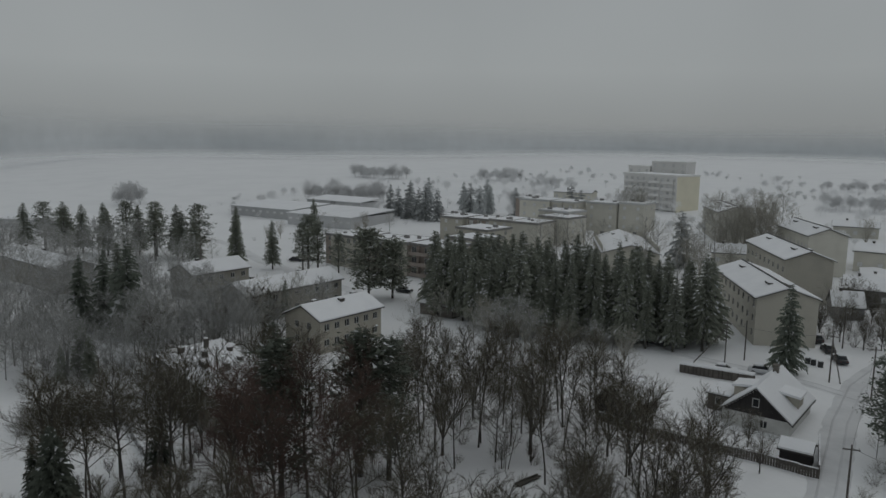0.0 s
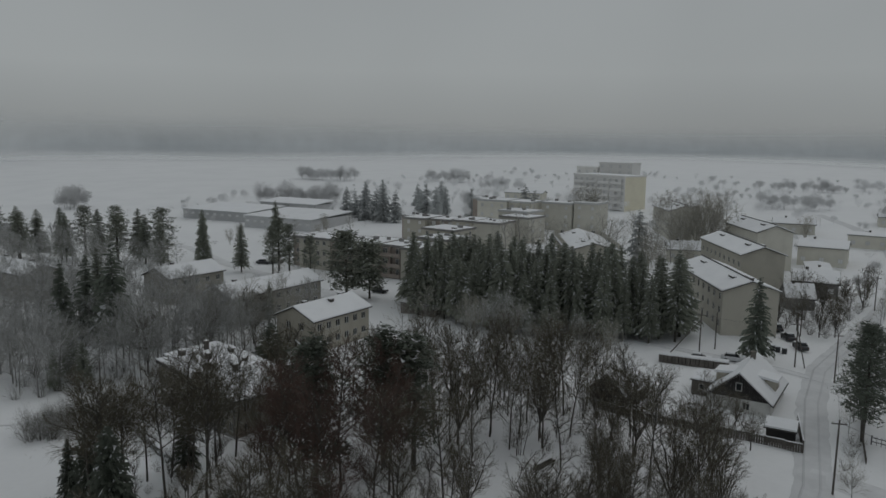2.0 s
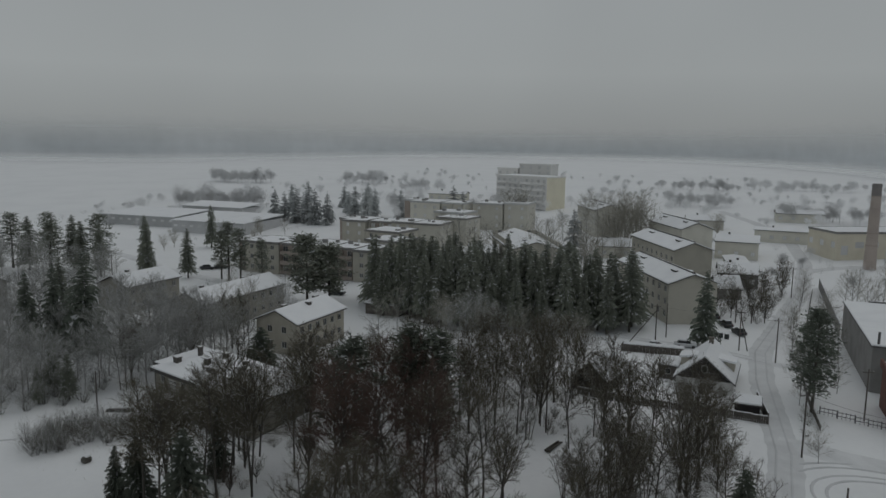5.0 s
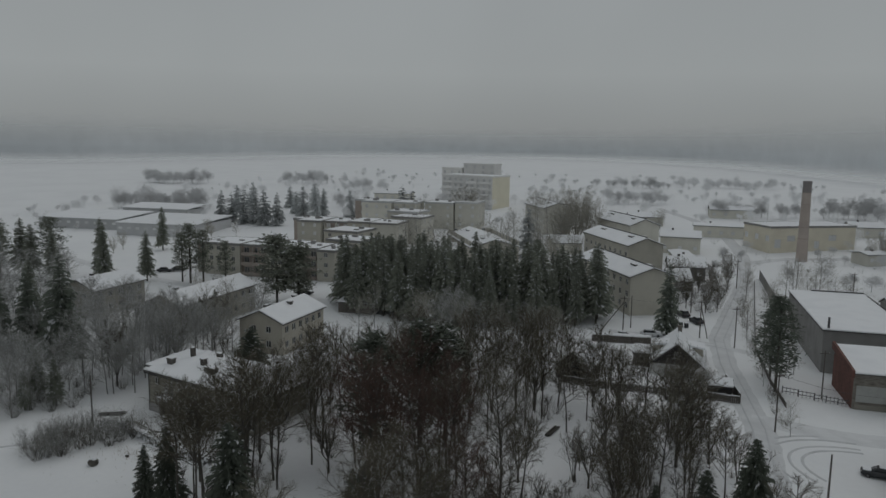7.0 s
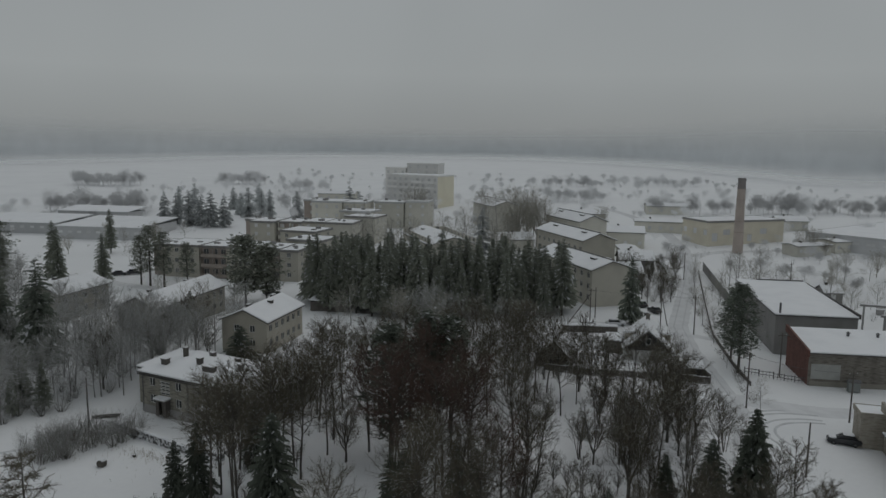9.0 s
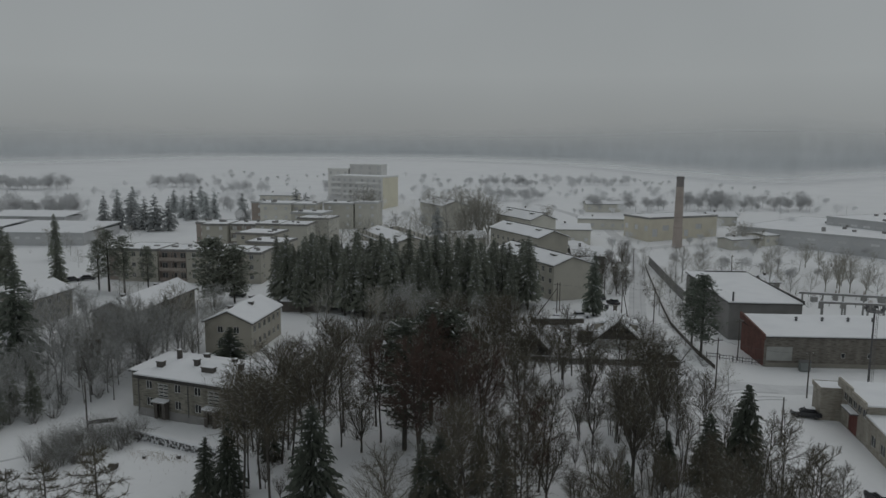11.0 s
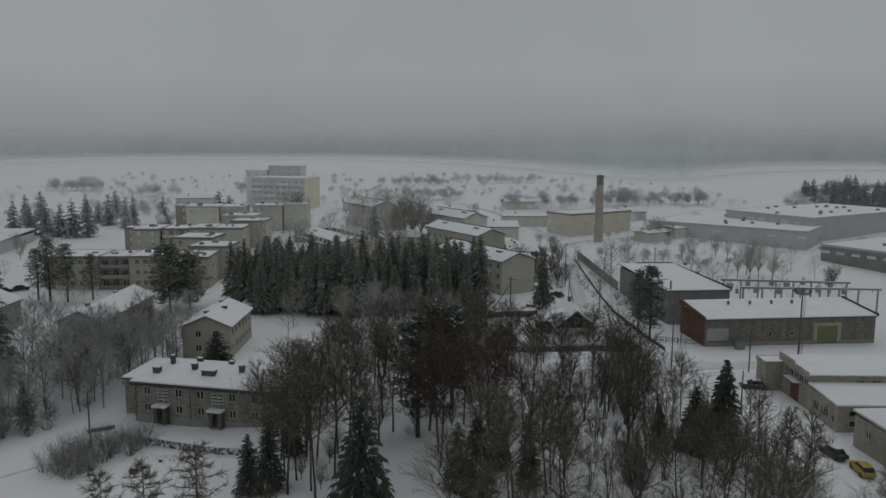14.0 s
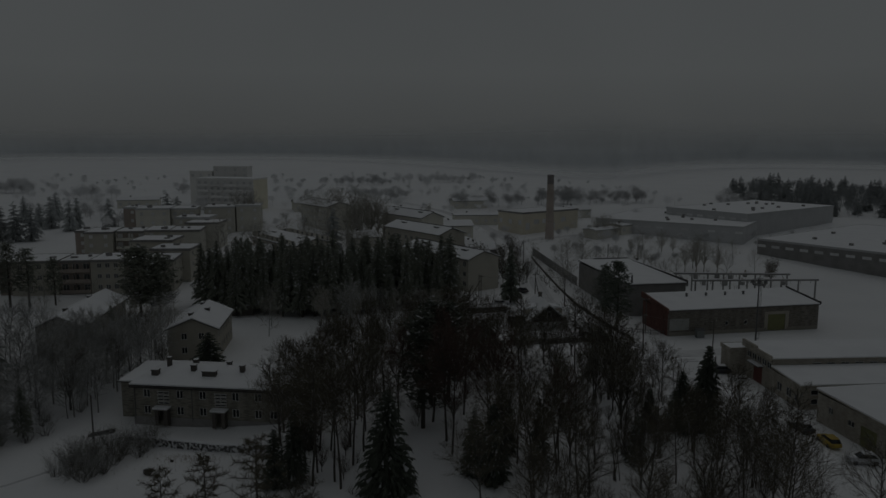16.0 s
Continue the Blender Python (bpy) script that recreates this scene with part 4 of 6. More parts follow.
# ---------------------------------------------------------------- trees
def grow(s, rnd, base, direction, length, radius, depth, spread, twig_k=1, sides=4, wobble=0.2, twigs=None, snowy=0.10):
    """One branch and, from it, its side branches."""
    p, d = Vector(base), Vector(direction).normalized()
    seg = 4 if depth > 1 else 2 if depth else 1
    pts = [p.copy()]
    for j in range(seg):
        d = (d + Vector((rnd.uniform(-1, 1), rnd.uniform(-1, 1), rnd.uniform(-0.5, 0.8))) * wobble).normalized()
        q = p + d * length / seg
        r0, r1 = radius * (1 - 0.7 * j / seg), radius * (1 - 0.7 * (j + 1) / seg)
        s.tube(p, q, r0, 0 if depth == 0 and j == seg - 1 else r1, sides if depth > 1 else 3, 2 if depth == 0 and rnd.random() < snowy else 3 if depth > 1 else twig_k)
        p = q
        pts.append(p.copy())
    if depth == 0:
        return
    for j in range(twigs[depth]):
        t = (0.22 + 0.78 * (j + rnd.random()) / twigs[depth]) * seg
        k = min(seg - 1, int(t))
        o = pts[k].lerp(pts[k + 1], t - k)
        along = (pts[k + 1] - pts[k]).normalized()
        side = along.orthogonal().normalized()
        side.rotate(Matrix.Rotation(rnd.uniform(0, 6.283), 3, along))
        nd = (along * rnd.uniform(0.5, 1.0) + side * spread * rnd.uniform(0.6, 1.3) + Vector((0, 0, 0.14))).normalized()
        grow(s, rnd, o, nd, length * rnd.uniform(0.34, 0.6) * (1.2 - 0.45 * t / seg), radius * (0.44 if depth > 1 else 0.36), depth - 1, spread, twig_k, sides, wobble, twigs, snowy)


def split_parts(s):
    """Faces of kind 0 are the trunk and limbs, the others the crown."""
    out = []
    for kinds in ((0,), (1, 2, 3)):
        f = [(face, k) for face, k in zip(s.f, s.i) if k in kinds]
        used = sorted({v for face, _ in f for v in face})
        index = {v: n for n, v in enumerate(used)}
        out.append(([s.v[v] for v in used], [tuple(index[v] for v in face) for face, _ in f], [k for _, k in f]))
    return out


def tree_meshes(s, bark, leaf, snow=None):
    (v0, f0, i0), (v1, f1, i1) = split_parts(s)
    return mesh_from("trunk", v0, f0, bark, None, True), mesh_from("crown", v1, f1, [leaf, snow or CLUMP_SNOW, bark], [k - 1 for k in i1])


def bare_tree(seed, H, stems=1, bark=BARK, twig=TWIG, limbs=13, dense=(0, 7, 6, 5), slim=1.0, low=0.28, snowy=0.1):
    rnd = random.Random(seed)
    s = Soup()
    for n in range(stems):
        p = Vector((rnd.uniform(-0.5, 0.5), rnd.uniform(-0.5, 0.5), -0.3)) if stems > 1 else Vector((0, 0, -0.3))
        lean = Vector((rnd.uniform(-1, 1), rnd.uniform(-1, 1), 0)) * (0.16 if stems > 1 else 0.04)
        h = H * rnd.uniform(0.8, 1.0) if stems > 1 else H
        pts, q, d = [p], p, (Vector((0, 0, 1)) + lean).normalized()
        k = 7
        for j in range(k):
            d = (d + Vector((rnd.uniform(-1, 1), rnd.uniform(-1, 1), 0.4)) * 0.07).normalized()
            nq = q + d * h * 0.9 / k
            q = nq
            pts.append(q)
        r = 0.0088 * h * (1 if stems == 1 else 0.75)
        s.stem(pts, [r * (1 - 0.85 * j / k) + 0.02 for j in range(k + 1)], 6)
        count = limbs if stems == 1 else max(5, limbs * 2 // 3)
        for j in range(count):
            t = (low + (1 - low) * (j + rnd.random()) / count) * k
            i = min(k - 1, int(t))
            o = pts[i].lerp(pts[i + 1], t - i)
            a = j * 2.4 + rnd.uniform(-0.6, 0.6)
            up = 0.5 + 0.75 * t / k
            nd = Vector((math.cos(a), math.sin(a), up)).normalized()
            ln = h * (0.40 - 0.26 * abs(t / k - 0.45)) * rnd.uniform(0.75, 1.15) * slim
            grow(s, rnd, o, nd, ln * (1.05 - 0.5 * max(0, t / k - 0.5)), 0.0042 * h, 2, 0.85, 1, 3, 0.2, dense, snowy)
    return tree_meshes(s, bark, twig)


def broad_tree(seed, H, R, limbs=7, bark=BARK, twig=TWIG, twigs=(0, 9, 8)):
    """A broad tree: a short trunk that forks into a fan of rising limbs, each with many fine twigs."""
    rnd = random.Random(seed)
    s = Soup()
    fork = H * rnd.uniform(0.14, 0.22)
    s.stem([(0, 0, -0.3), (0.05, 0, fork * 0.6), (0, 0.05, fork * 1.15)], [0.017 * H, 0.014 * H, 0.01 * H], 7)
    for n in range(limbs):
        a = 6.283 * n / limbs + rnd.uniform(-0.3, 0.3)
        out = Vector((math.cos(a), math.sin(a), 0)) * (rnd.uniform(0.5, 1.0) if n else 0.1)
        p = Vector((0, 0, fork * rnd.uniform(0.8, 1.1)))
        pts, k = [p], 6
        for j in range(1, k + 1):
            u = j / k
            pts.append(p + out * R * u ** 0.8 + Vector((rnd.uniform(-0.2, 0.2), rnd.uniform(-0.2, 0.2), (H * 0.93 - fork) * u * (1 - 0.18 * out.length * u))))
        s.stem(pts, [0.0078 * H * (1 - 0.85 * j / k) + 0.01 for j in range(k + 1)], 5)
        for j in range(15):
            t = (0.12 + 0.88 * (j + rnd.random()) / 15) * k
            i = min(k - 1, int(t))
            o = pts[i].lerp(pts[i + 1], t - i)
            b = j * 2.4 + rnd.uniform(-0.6, 0.6)
            nd = (Vector((math.cos(b), math.sin(b), 0.9)) + out * 0.5).normalized()
            grow(s, rnd, o, nd, H * 0.2 * rnd.uniform(0.7, 1.2) * (1.1 - 0.5 * t / k), 0.0032 * H, 2, 0.85, 1, 3, 0.22, twigs)
    return tree_meshes(s, bark, twig)


def bush(seed, H, twig, stems=22, snowy=0.16):
    """A rounded bush: many stems from one foot that arch outward and divide twice."""
    rnd = random.Random(seed)
    s = Soup()
    for n in range(stems):
        a = n * 2.4 + rnd.uniform(-0.5, 0.5)
        out = rnd.uniform(0.15, 1.1)
        d = Vector((math.cos(a) * out, math.sin(a) * out, 1))
        grow(s, rnd, (math.cos(a) * 0.16 * H * rnd.random(), math.sin(a) * 0.16 * H * rnd.random(), -0.15), d, H * rnd.uniform(0.7, 1.0) * (1 - 0.2 * out), 0.024, 2, 0.8, 1, 3, 0.2, (0, 5, 6), snowy)
    s.tube((0, 0, -0.2), (0, 0, H * 0.3), 0.05, 0.03, 5)
    return tree_meshes(s, BARK, twig)


def spruce(seed, H, R, leaf, snow, layers=26, skirt=0.07, fine=1.0, blunt=0.62):
    """A spruce: whorls of drooping boughs, each a spine with hanging sprays; some sprays carry snow."""
    rnd = random.Random(seed)
    s = Soup()
    s.tube((0, 0, -0.3), (0, 0, H * 0.97), 0.016 * H, 0.02, 6)
    s.tube((0, 0, H * 0.93), (0, 0, H), 0.04, 0, 4, 1)
    lop, turn = rnd.uniform(0.08, 0.22), rnd.uniform(0, 6.283)
    for n in range(layers):
        u = skirt + (1 - skirt) * (n + rnd.uniform(-0.3, 0.4)) / layers
        z = H * u
        ln = R * max(0.0, 1 - u) ** blunt * (0.55 + 0.45 * min(1, u / 0.18)) * rnd.uniform(0.8, 1.12) + 0.18
        count = max(5, int(5 + 6 * (1 - u)))
        for j in range(count):
            if rnd.random() < 0.1:
                continue
            a = 6.283 * (j + rnd.uniform(-0.45, 0.45)) / count + n * 0.7
            r = ln * rnd.uniform(0.55, 1.2) * (1 + lop * math.sin(2 * a + turn))
            sag = 0.10 + 0.30 * (1 - u)
            out, side = Vector((math.cos(a), math.sin(a), 0)), Vector((-math.sin(a), math.cos(a), 0))
            root = Vector((0, 0, z + rnd.uniform(-0.7, 0.7) * H / layers))
            w = (0.20 * r + 0.14) * fine
            spine = [root + out * r * t + Vector((0, 0, 0.12 * r * u * t - sag * r * t * t)) for t in (0.0, 0.35, 0.7, 1.0)]
            for k in range(3):
                p, q = spine[k], spine[k + 1]
                wide = w * (1.0, 1.15, 0.75)[k]
                for sgn in (1, -1):
                    kind = 2 if rnd.random() < snow else 1
                    drop = Vector((0, 0, -(rnd.uniform(0.08, 0.30) * r + 0.08) * fine))
                    s.face([p, q, p.lerp(q, 0.75) + side * sgn * wide * rnd.uniform(0.7, 1.2) + drop], kind)
                    s.face([p.lerp(q, 0.4), q, q + side * sgn * wide * 0.55 + out * 0.12 * r + drop * rnd.uniform(0.9, 1.8)], 1)
                c = p.lerp(q, rnd.random())
                s.face([c + side * 0.3 * w, c - side * 0.3 * w, c + out * 0.06 * r - Vector((0, 0, 0.16 * r + rnd.uniform(0.1, 0.35)))], 1)
    return tree_meshes(s, BARK, leaf)


def pine(seed, H, R, leaf, snow, bare=0.35, clumps=46):
    """A pine: a bare lower trunk, crooked limbs and tufts of needles in layers."""
    rnd = random.Random(seed)
    s = Soup()
    s.stem([(0, 0, -0.3), (0.1, 0, H * 0.5), (0, 0.1, H * 0.95)], [0.02 * H, 0.013 * H, 0.03], 7)
    for n in range(clumps):
        u = bare + (1 - bare) * (n + rnd.random()) / clumps
        a = n * 2.4 + rnd.uniform(-0.4, 0.4)
        prof = math.sin(math.pi * min(1, (u - bare) / (1 - bare) * 0.8 + 0.18)) ** 0.7
        r = R * prof * rnd.uniform(0.25, 1.05)
        c = Vector((math.cos(a) * r, math.sin(a) * r, H * u + 0.1 * r))
        s.tube((0, 0, H * u - 0.3 * r), c, 0.05, 0.02, 3, 3)
        size = R * rnd.uniform(0.26, 0.42)
        for j in range(58):
            v = Vector((rnd.gauss(0, 1), rnd.gauss(0, 1), rnd.gauss(0, 0.45)))
            v = c + v * size * 0.55
            d1 = Vector((rnd.uniform(-1, 1), rnd.uniform(-1, 1), rnd.uniform(-0.3, 0.6))) * size * 0.55
            d2 = Vector((rnd.uniform(-1, 1), rnd.uniform(-1, 1), rnd.uniform(-0.3, 0.5))) * size * 0.45
            s.face([v, v + d1, v + d2], 2 if rnd.random() < snow and v.z > c.z else 1)
    return tree_meshes(s, BARK, leaf)


def far_clump(seed, H, R, leaf):
    """A far tree: a short trunk and a loose round crown of fine twigs, thinning outward."""
    rnd = random.Random(seed)
    s = Soup()
    s.stem([(0, 0, -0.3), (0, 0, H * 0.5)], [0.12, 0.06], 5)
    lobes = [Vector((rnd.uniform(-0.5, 0.5) * R, rnd.uniform(-0.5, 0.5) * R, H * rnd.uniform(0.28, 0.62))) for _ in range(5)]
    for j in range(1000):
        c = lobes[j % 5]
        d = Vector((rnd.gauss(0, 1), rnd.gauss(0, 1), rnd.gauss(0, 0.95))).normalized()
        p = c + d * R * 0.62 * rnd.random() ** 0.6
        p.z = max(0.2, p.z)
        e = (d * 0.6 + Vector((rnd.uniform(-0.6, 0.6), rnd.uniform(-0.6, 0.6), 0.6))).normalized() * rnd.uniform(0.2, 0.5)
        s.face([p, p + e + Vector((0.07, 0, 0.04)), p + e * 0.8 + Vector((-0.07, 0.1, 0))], 1)
    return tree_meshes(s, leaf, leaf)


def larch(seed, H):
    """A bare larch: a straight stem with level, knobbly branches."""
    rnd = random.Random(seed)
    s = Soup()
    s.tube((0, 0, -0.3), (0, 0, H), 0.016 * H, 0.02, 6)
    for n in range(58):
        u = 0.14 + 0.84 * n / 58
        a = n * 2.4 + rnd.uniform(-0.6, 0.6)
        r = (0.40 * H * (1 - u) ** 0.7 + 0.3) * rnd.uniform(0.45, 1.2)
        p, d, pts = Vector((0, 0, H * u)), Vector((math.cos(a), math.sin(a), rnd.uniform(-0.15, 0.25))), []
        for j in range(4):
            pts.append(p.copy())
            p = p + d.normalized() * r / 3
            d = d + Vector((rnd.uniform(-0.3, 0.3), rnd.uniform(-0.3, 0.3), rnd.uniform(-0.12, 0.3)))
        s.stem(pts, [0.075 * (1 - u) + 0.02, 0.05 * (1 - u) + 0.018, 0.03, 0.014], 4, 3)
        for j in range(34):
            t = rnd.uniform(0.3, 2.99)
            o = pts[int(t)].lerp(pts[int(t) + 1], t - int(t))
            nd = Vector((rnd.uniform(-1, 1), rnd.uniform(-1, 1), rnd.uniform(-0.5, 0.9))) + Vector((math.cos(a), math.sin(a), 0)) * 0.5
            grow(s, rnd, o, nd, rnd.uniform(0.3, 0.8), 0.026, 1, 0.9, 1, 3, 0.2, (0, 3))
    return tree_meshes(s, BARK, TWIG)


def kit(maker, n, label, category, name):
    """Some variants of one kind, each a trunk and a crown."""
    return [(maker(k), label, category, name) for k in range(n)]



DECID = kit(lambda k: bare_tree(10 + k, 14 + 0.4 * k, 1, limbs=20, low=0.36, dense=(0, 13, 12)), 5, "bare leafless deciduous tree with brown twigs in the snow", "tree", "bare_tree")
SLIM = kit(lambda k: bare_tree(30 + k, 15 + 0.4 * k, 1, limbs=18, slim=0.66, low=0.44, dense=(0, 12, 11)), 4, "tall slender bare tree in a wood", "tree", "bare_tree")
STEMS = kit(lambda k: bare_tree(50 + k, 10.5, 5, limbs=12, slim=0.75, dense=(0, 8, 8), low=0.34), 4, "bare tree with several stems from one root", "tree", "bare_tree")
BROAD = kit(lambda k: broad_tree(210 + k, 11.5 + 0.5 * k, 3.6, 7), 4, "broad bare tree forking low into many limbs", "tree", "bare_tree")
BROAD_MID = kit(lambda k: broad_tree(214 + k, 11.5 + 0.5 * k, 3.6, 7, TWIG_MID, TWIG_MID, (0, 6, 6)), 4, "broad bare tree, snow-dusted and hazed in colour, forking low", "tree", "bare_tree")
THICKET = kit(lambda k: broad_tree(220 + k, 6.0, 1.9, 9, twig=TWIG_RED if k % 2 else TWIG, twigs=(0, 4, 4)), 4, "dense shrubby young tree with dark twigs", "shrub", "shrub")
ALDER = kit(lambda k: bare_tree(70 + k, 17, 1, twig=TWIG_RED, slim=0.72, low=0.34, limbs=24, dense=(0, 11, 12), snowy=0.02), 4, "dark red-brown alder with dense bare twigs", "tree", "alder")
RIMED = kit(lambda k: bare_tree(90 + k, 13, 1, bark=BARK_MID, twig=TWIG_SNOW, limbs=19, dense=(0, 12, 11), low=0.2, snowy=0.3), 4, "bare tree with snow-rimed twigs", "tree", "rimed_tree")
MIDTREE = kit(lambda k: bare_tree(100 + k, 12, 1, bark=BARK_MID, twig=TWIG_MID, limbs=15, dense=(0, 8, 8), low=0.2), 4, "bare garden tree, snow-dusted and hazed in colour", "tree", "garden_tree")
# the far kits get their haze from paled twig and needle colours
FARTREE = kit(lambda k: far_clump(110 + k, 5.0 + 0.6 * k, 2.1 + 0.3 * k, TWIG_FAR), 5, "far bare tree with haze in its colour", "tree", "bare_tree")
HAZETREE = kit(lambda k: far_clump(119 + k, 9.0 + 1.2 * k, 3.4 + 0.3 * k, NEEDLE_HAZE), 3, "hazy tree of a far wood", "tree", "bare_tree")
PALETREE = kit(lambda k: far_clump(115 + k, 5.0 + 0.9 * k, 2.2 + 0.3 * k, TWIG_PALE), 4, "very far bare tree nearly lost in painted haze", "tree", "bare_tree")
BUSH = kit(lambda k: bush(130 + k, 3.2, TWIG, 16), 3, "bare brown bush in the snow", "bush", "bush")
BUSH_RIME = kit(lambda k: bush(140 + k, 3.4, TWIG_SNOW, 22, 0.3), 3, "bare bush with snow-rimed twigs", "bush", "bush")
BUSH_FAR = kit(lambda k: bush(145 + k, 3.0, TWIG_FAR, 9), 2, "far bush with haze in its colour", "bush", "bush")
SPRUCE = kit(lambda k: spruce(150 + k, 15, 2.9, NEEDLE, 0.07, 92, 0.05, 0.55), 4, "dark green spruce with a little snow", "tree", "spruce")
SPRUCE_SNOW = kit(lambda k: spruce(160 + k, 13, 2.5, NEEDLE, 0.16, 66, 0.05, 0.62), 3, "young spruce with snow on its boughs", "tree", "spruce")
SPRUCE_MID = kit(lambda k: spruce(170 + k, 16.5, 2.6, NEEDLE_MID, 0.11, 78, 0.16, 0.56, 0.55), 8, "tall spruce with snow and painted haze, one of a stand", "tree", "spruce")
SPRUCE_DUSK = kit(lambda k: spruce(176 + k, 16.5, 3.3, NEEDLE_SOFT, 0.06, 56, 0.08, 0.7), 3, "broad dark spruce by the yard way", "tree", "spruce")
SPRUCE_FAR = kit(lambda k: spruce(180 + k, 13, 3.3, NEEDLE_FAR, 0.1, 24), 3, "far spruce greyed by painted haze", "tree", "spruce")
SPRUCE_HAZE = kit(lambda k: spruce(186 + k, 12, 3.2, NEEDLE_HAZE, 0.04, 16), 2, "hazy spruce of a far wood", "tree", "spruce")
SPRUCE_FULL = kit(lambda k: spruce(155 + k, 13, 3.0, NEEDLE, 0.05, 124, 0.05, 0.62), 2, "dense dark spruce with drooping boughs", "tree", "spruce")
PINE = kit(lambda k: pine(190 + k, 15, 2.9, NEEDLE, 0.05, 0.2, 62), 2, "pine with dark needle tufts dusted with snow", "tree", "pine")
PINE_MID = kit(lambda k: pine(195 + k, 16, 5.0, NEEDLE_MID, 0.06, 0.18, 64), 2, "broad pine dusted with snow, needles paled for haze", "tree", "pine")
PINE_TALL = kit(lambda k: pine(197 + k, 16.5, 3.2, NEEDLE_MID, 0.04, 0.26, 50), 3, "tall pine with a bare lower trunk, snow-dusted, needles paled for haze", "tree", "pine")
PINE_LANE = kit(lambda k: pine(193 + k, 15, 3.2, NEEDLE_SOFT, 0.02, 0.2, 66), 2, "tall pine beside the lane, needle tufts dusted with snow", "tree", "pine")
LARCH = kit(lambda k: larch(200 + k, 14.5), 2, "bare larch with level branches on a snowy field", "tree", "larch")

PLANT = random.Random(7)


def plant(kind, x, y, scale=1.0, group="", tall=1.0, variant=None, wide=1.0):
    (trunk, crown), label, category, name = kind[PLANT.randrange(len(kind)) if variant is None else variant]
    top = thing(name, at(x, y, PLANT.uniform(0, 360)) @ Matrix.Diagonal((scale * wide, scale * wide, scale * tall, 1)), label, category, group)
    part("trunk", trunk, top)
    part("crown", crown, top)
    return top


def inside(x, y, poly):
    c = False
    for (x0, y0), (x1, y1) in zip(poly, poly[1:] + poly[:1]):
        if (y0 > y) != (y1 > y) and x < x0 + (y - y0) * (x1 - x0) / (y1 - y0):
            c = not c
    return c


def wood(kinds, poly, count, gap, group, lo=0.85, hi=1.15, keep_off=(), stretch=0.0):
    """Scatters trees of some kinds over an area, at least gap apart."""
    xs, ys = [p[0] for p in poly], [p[1] for p in poly]
    got, tries = [], 0
    while len(got) < count and tries < count * 40:
        tries += 1
        x, y = PLANT.uniform(min(xs), max(xs)), PLANT.uniform(min(ys), max(ys))
        if inside(x, y, poly) and all((x - a) ** 2 + (y - b) ** 2 > gap * gap for a, b in got) and not any(inside(x, y, k) for k in keep_off):
            got.append((x, y))
            plant(kinds[PLANT.randrange(len(kinds))], x, y, PLANT.uniform(lo, hi), group, 1.0, None, 1 + stretch * PLANT.uniform(-0.5, 1.0))


def line_of(kinds, pts, step, group, lo=0.85, hi=1.15, jitter=0.6):
    """Plants along a line of points."""
    for (x0, y0), (x1, y1) in zip(pts, pts[1:]):
        n = max(1, int(math.hypot(x1 - x0, y1 - y0) / step))
        for j in range(n):
            t = (j + PLANT.random() * 0.6) / n
            plant(kinds[PLANT.randrange(len(kinds))], x0 + (x1 - x0) * t + PLANT.uniform(-jitter, jitter), y0 + (y1 - y0) * t + PLANT.uniform(-jitter, jitter), PLANT.uniform(lo, hi), group)


def grove(kinds, areas, label, lo=0.8, hi=1.3, gap=5.0):
    """Far trees past counting, joined into one mesh of kind stuff. areas: a polygon and a count each."""
    v, f, o = [], [], 0
    mats = None
    for poly, count in areas:
        xs, ys = [p[0] for p in poly], [p[1] for p in poly]
        n, tries = 0, 0
        got = []
        while n < count and tries < count * 30:
            tries += 1
            x, y = PLANT.uniform(min(xs), max(xs)), PLANT.uniform(min(ys), max(ys))
            if not inside(x, y, poly) or any((x - a) ** 2 + (y - b) ** 2 < gap * gap for a, b in got):
                continue
            got.append((x, y))
            n += 1
            meshes = kinds[PLANT.randrange(len(kinds))]
            pair = meshes[PLANT.randrange(len(meshes))][0]
            mats = mats or pair[1].materials[0]
            for me in pair:
                c = np.empty(len(me.vertices) * 3)
                me.vertices.foreach_get("co", c)
                k, a = PLANT.uniform(lo, hi), PLANT.uniform(0, 6.283)
                c = c.reshape(-1, 3) * k
                ca, sa = math.cos(a), math.sin(a)
                c = np.stack([c[:, 0] * ca - c[:, 1] * sa + x, c[:, 0] * sa + c[:, 1] * ca + y, c[:, 2] + ground_height(x, y)], 1)
                v.extend(map(tuple, c))
                f.extend(tuple(i + o for i in p.vertices) for p in me.polygons)
                o += len(c)
    thing("far_trees", Matrix.Identity(4), label, "trees", kind="stuff", me=mesh_from("far_trees", v, f, mats))


# the near wood, with the clearing and the glade in it
CLEARING = [(-66, 22), (-55, 22), (-56, 46), (-65, 46)]
GLADE = [(-47, 59), (-33, 56), (-37, 68), (-46, 68)]
NEAR = "bare trees of the near wood"
wood([SLIM, SLIM, DECID], [(-79, 42), (-76, 56), (-70, 63), (-62, 60), (-64, 44), (-70, 28), (-76, 28)], 12, 4.6, NEAR, 0.85, 1.05, (CLEARING, GLADE))
wood([SLIM, DECID], [(-68, 64), (-72, 84), (-60, 95), (-48, 97), (-46, 84), (-48, 62), (-56, 58)], 19, 4.4, NEAR, 0.66, 0.9, (CLEARING, GLADE))
wood([ALDER], [(-62, 50), (-58, 38), (-47, 33), (-45, 48), (-54, 58)], 8, 4.4, "dark alders in the near wood", 0.88, 1.06, (CLEARING,))
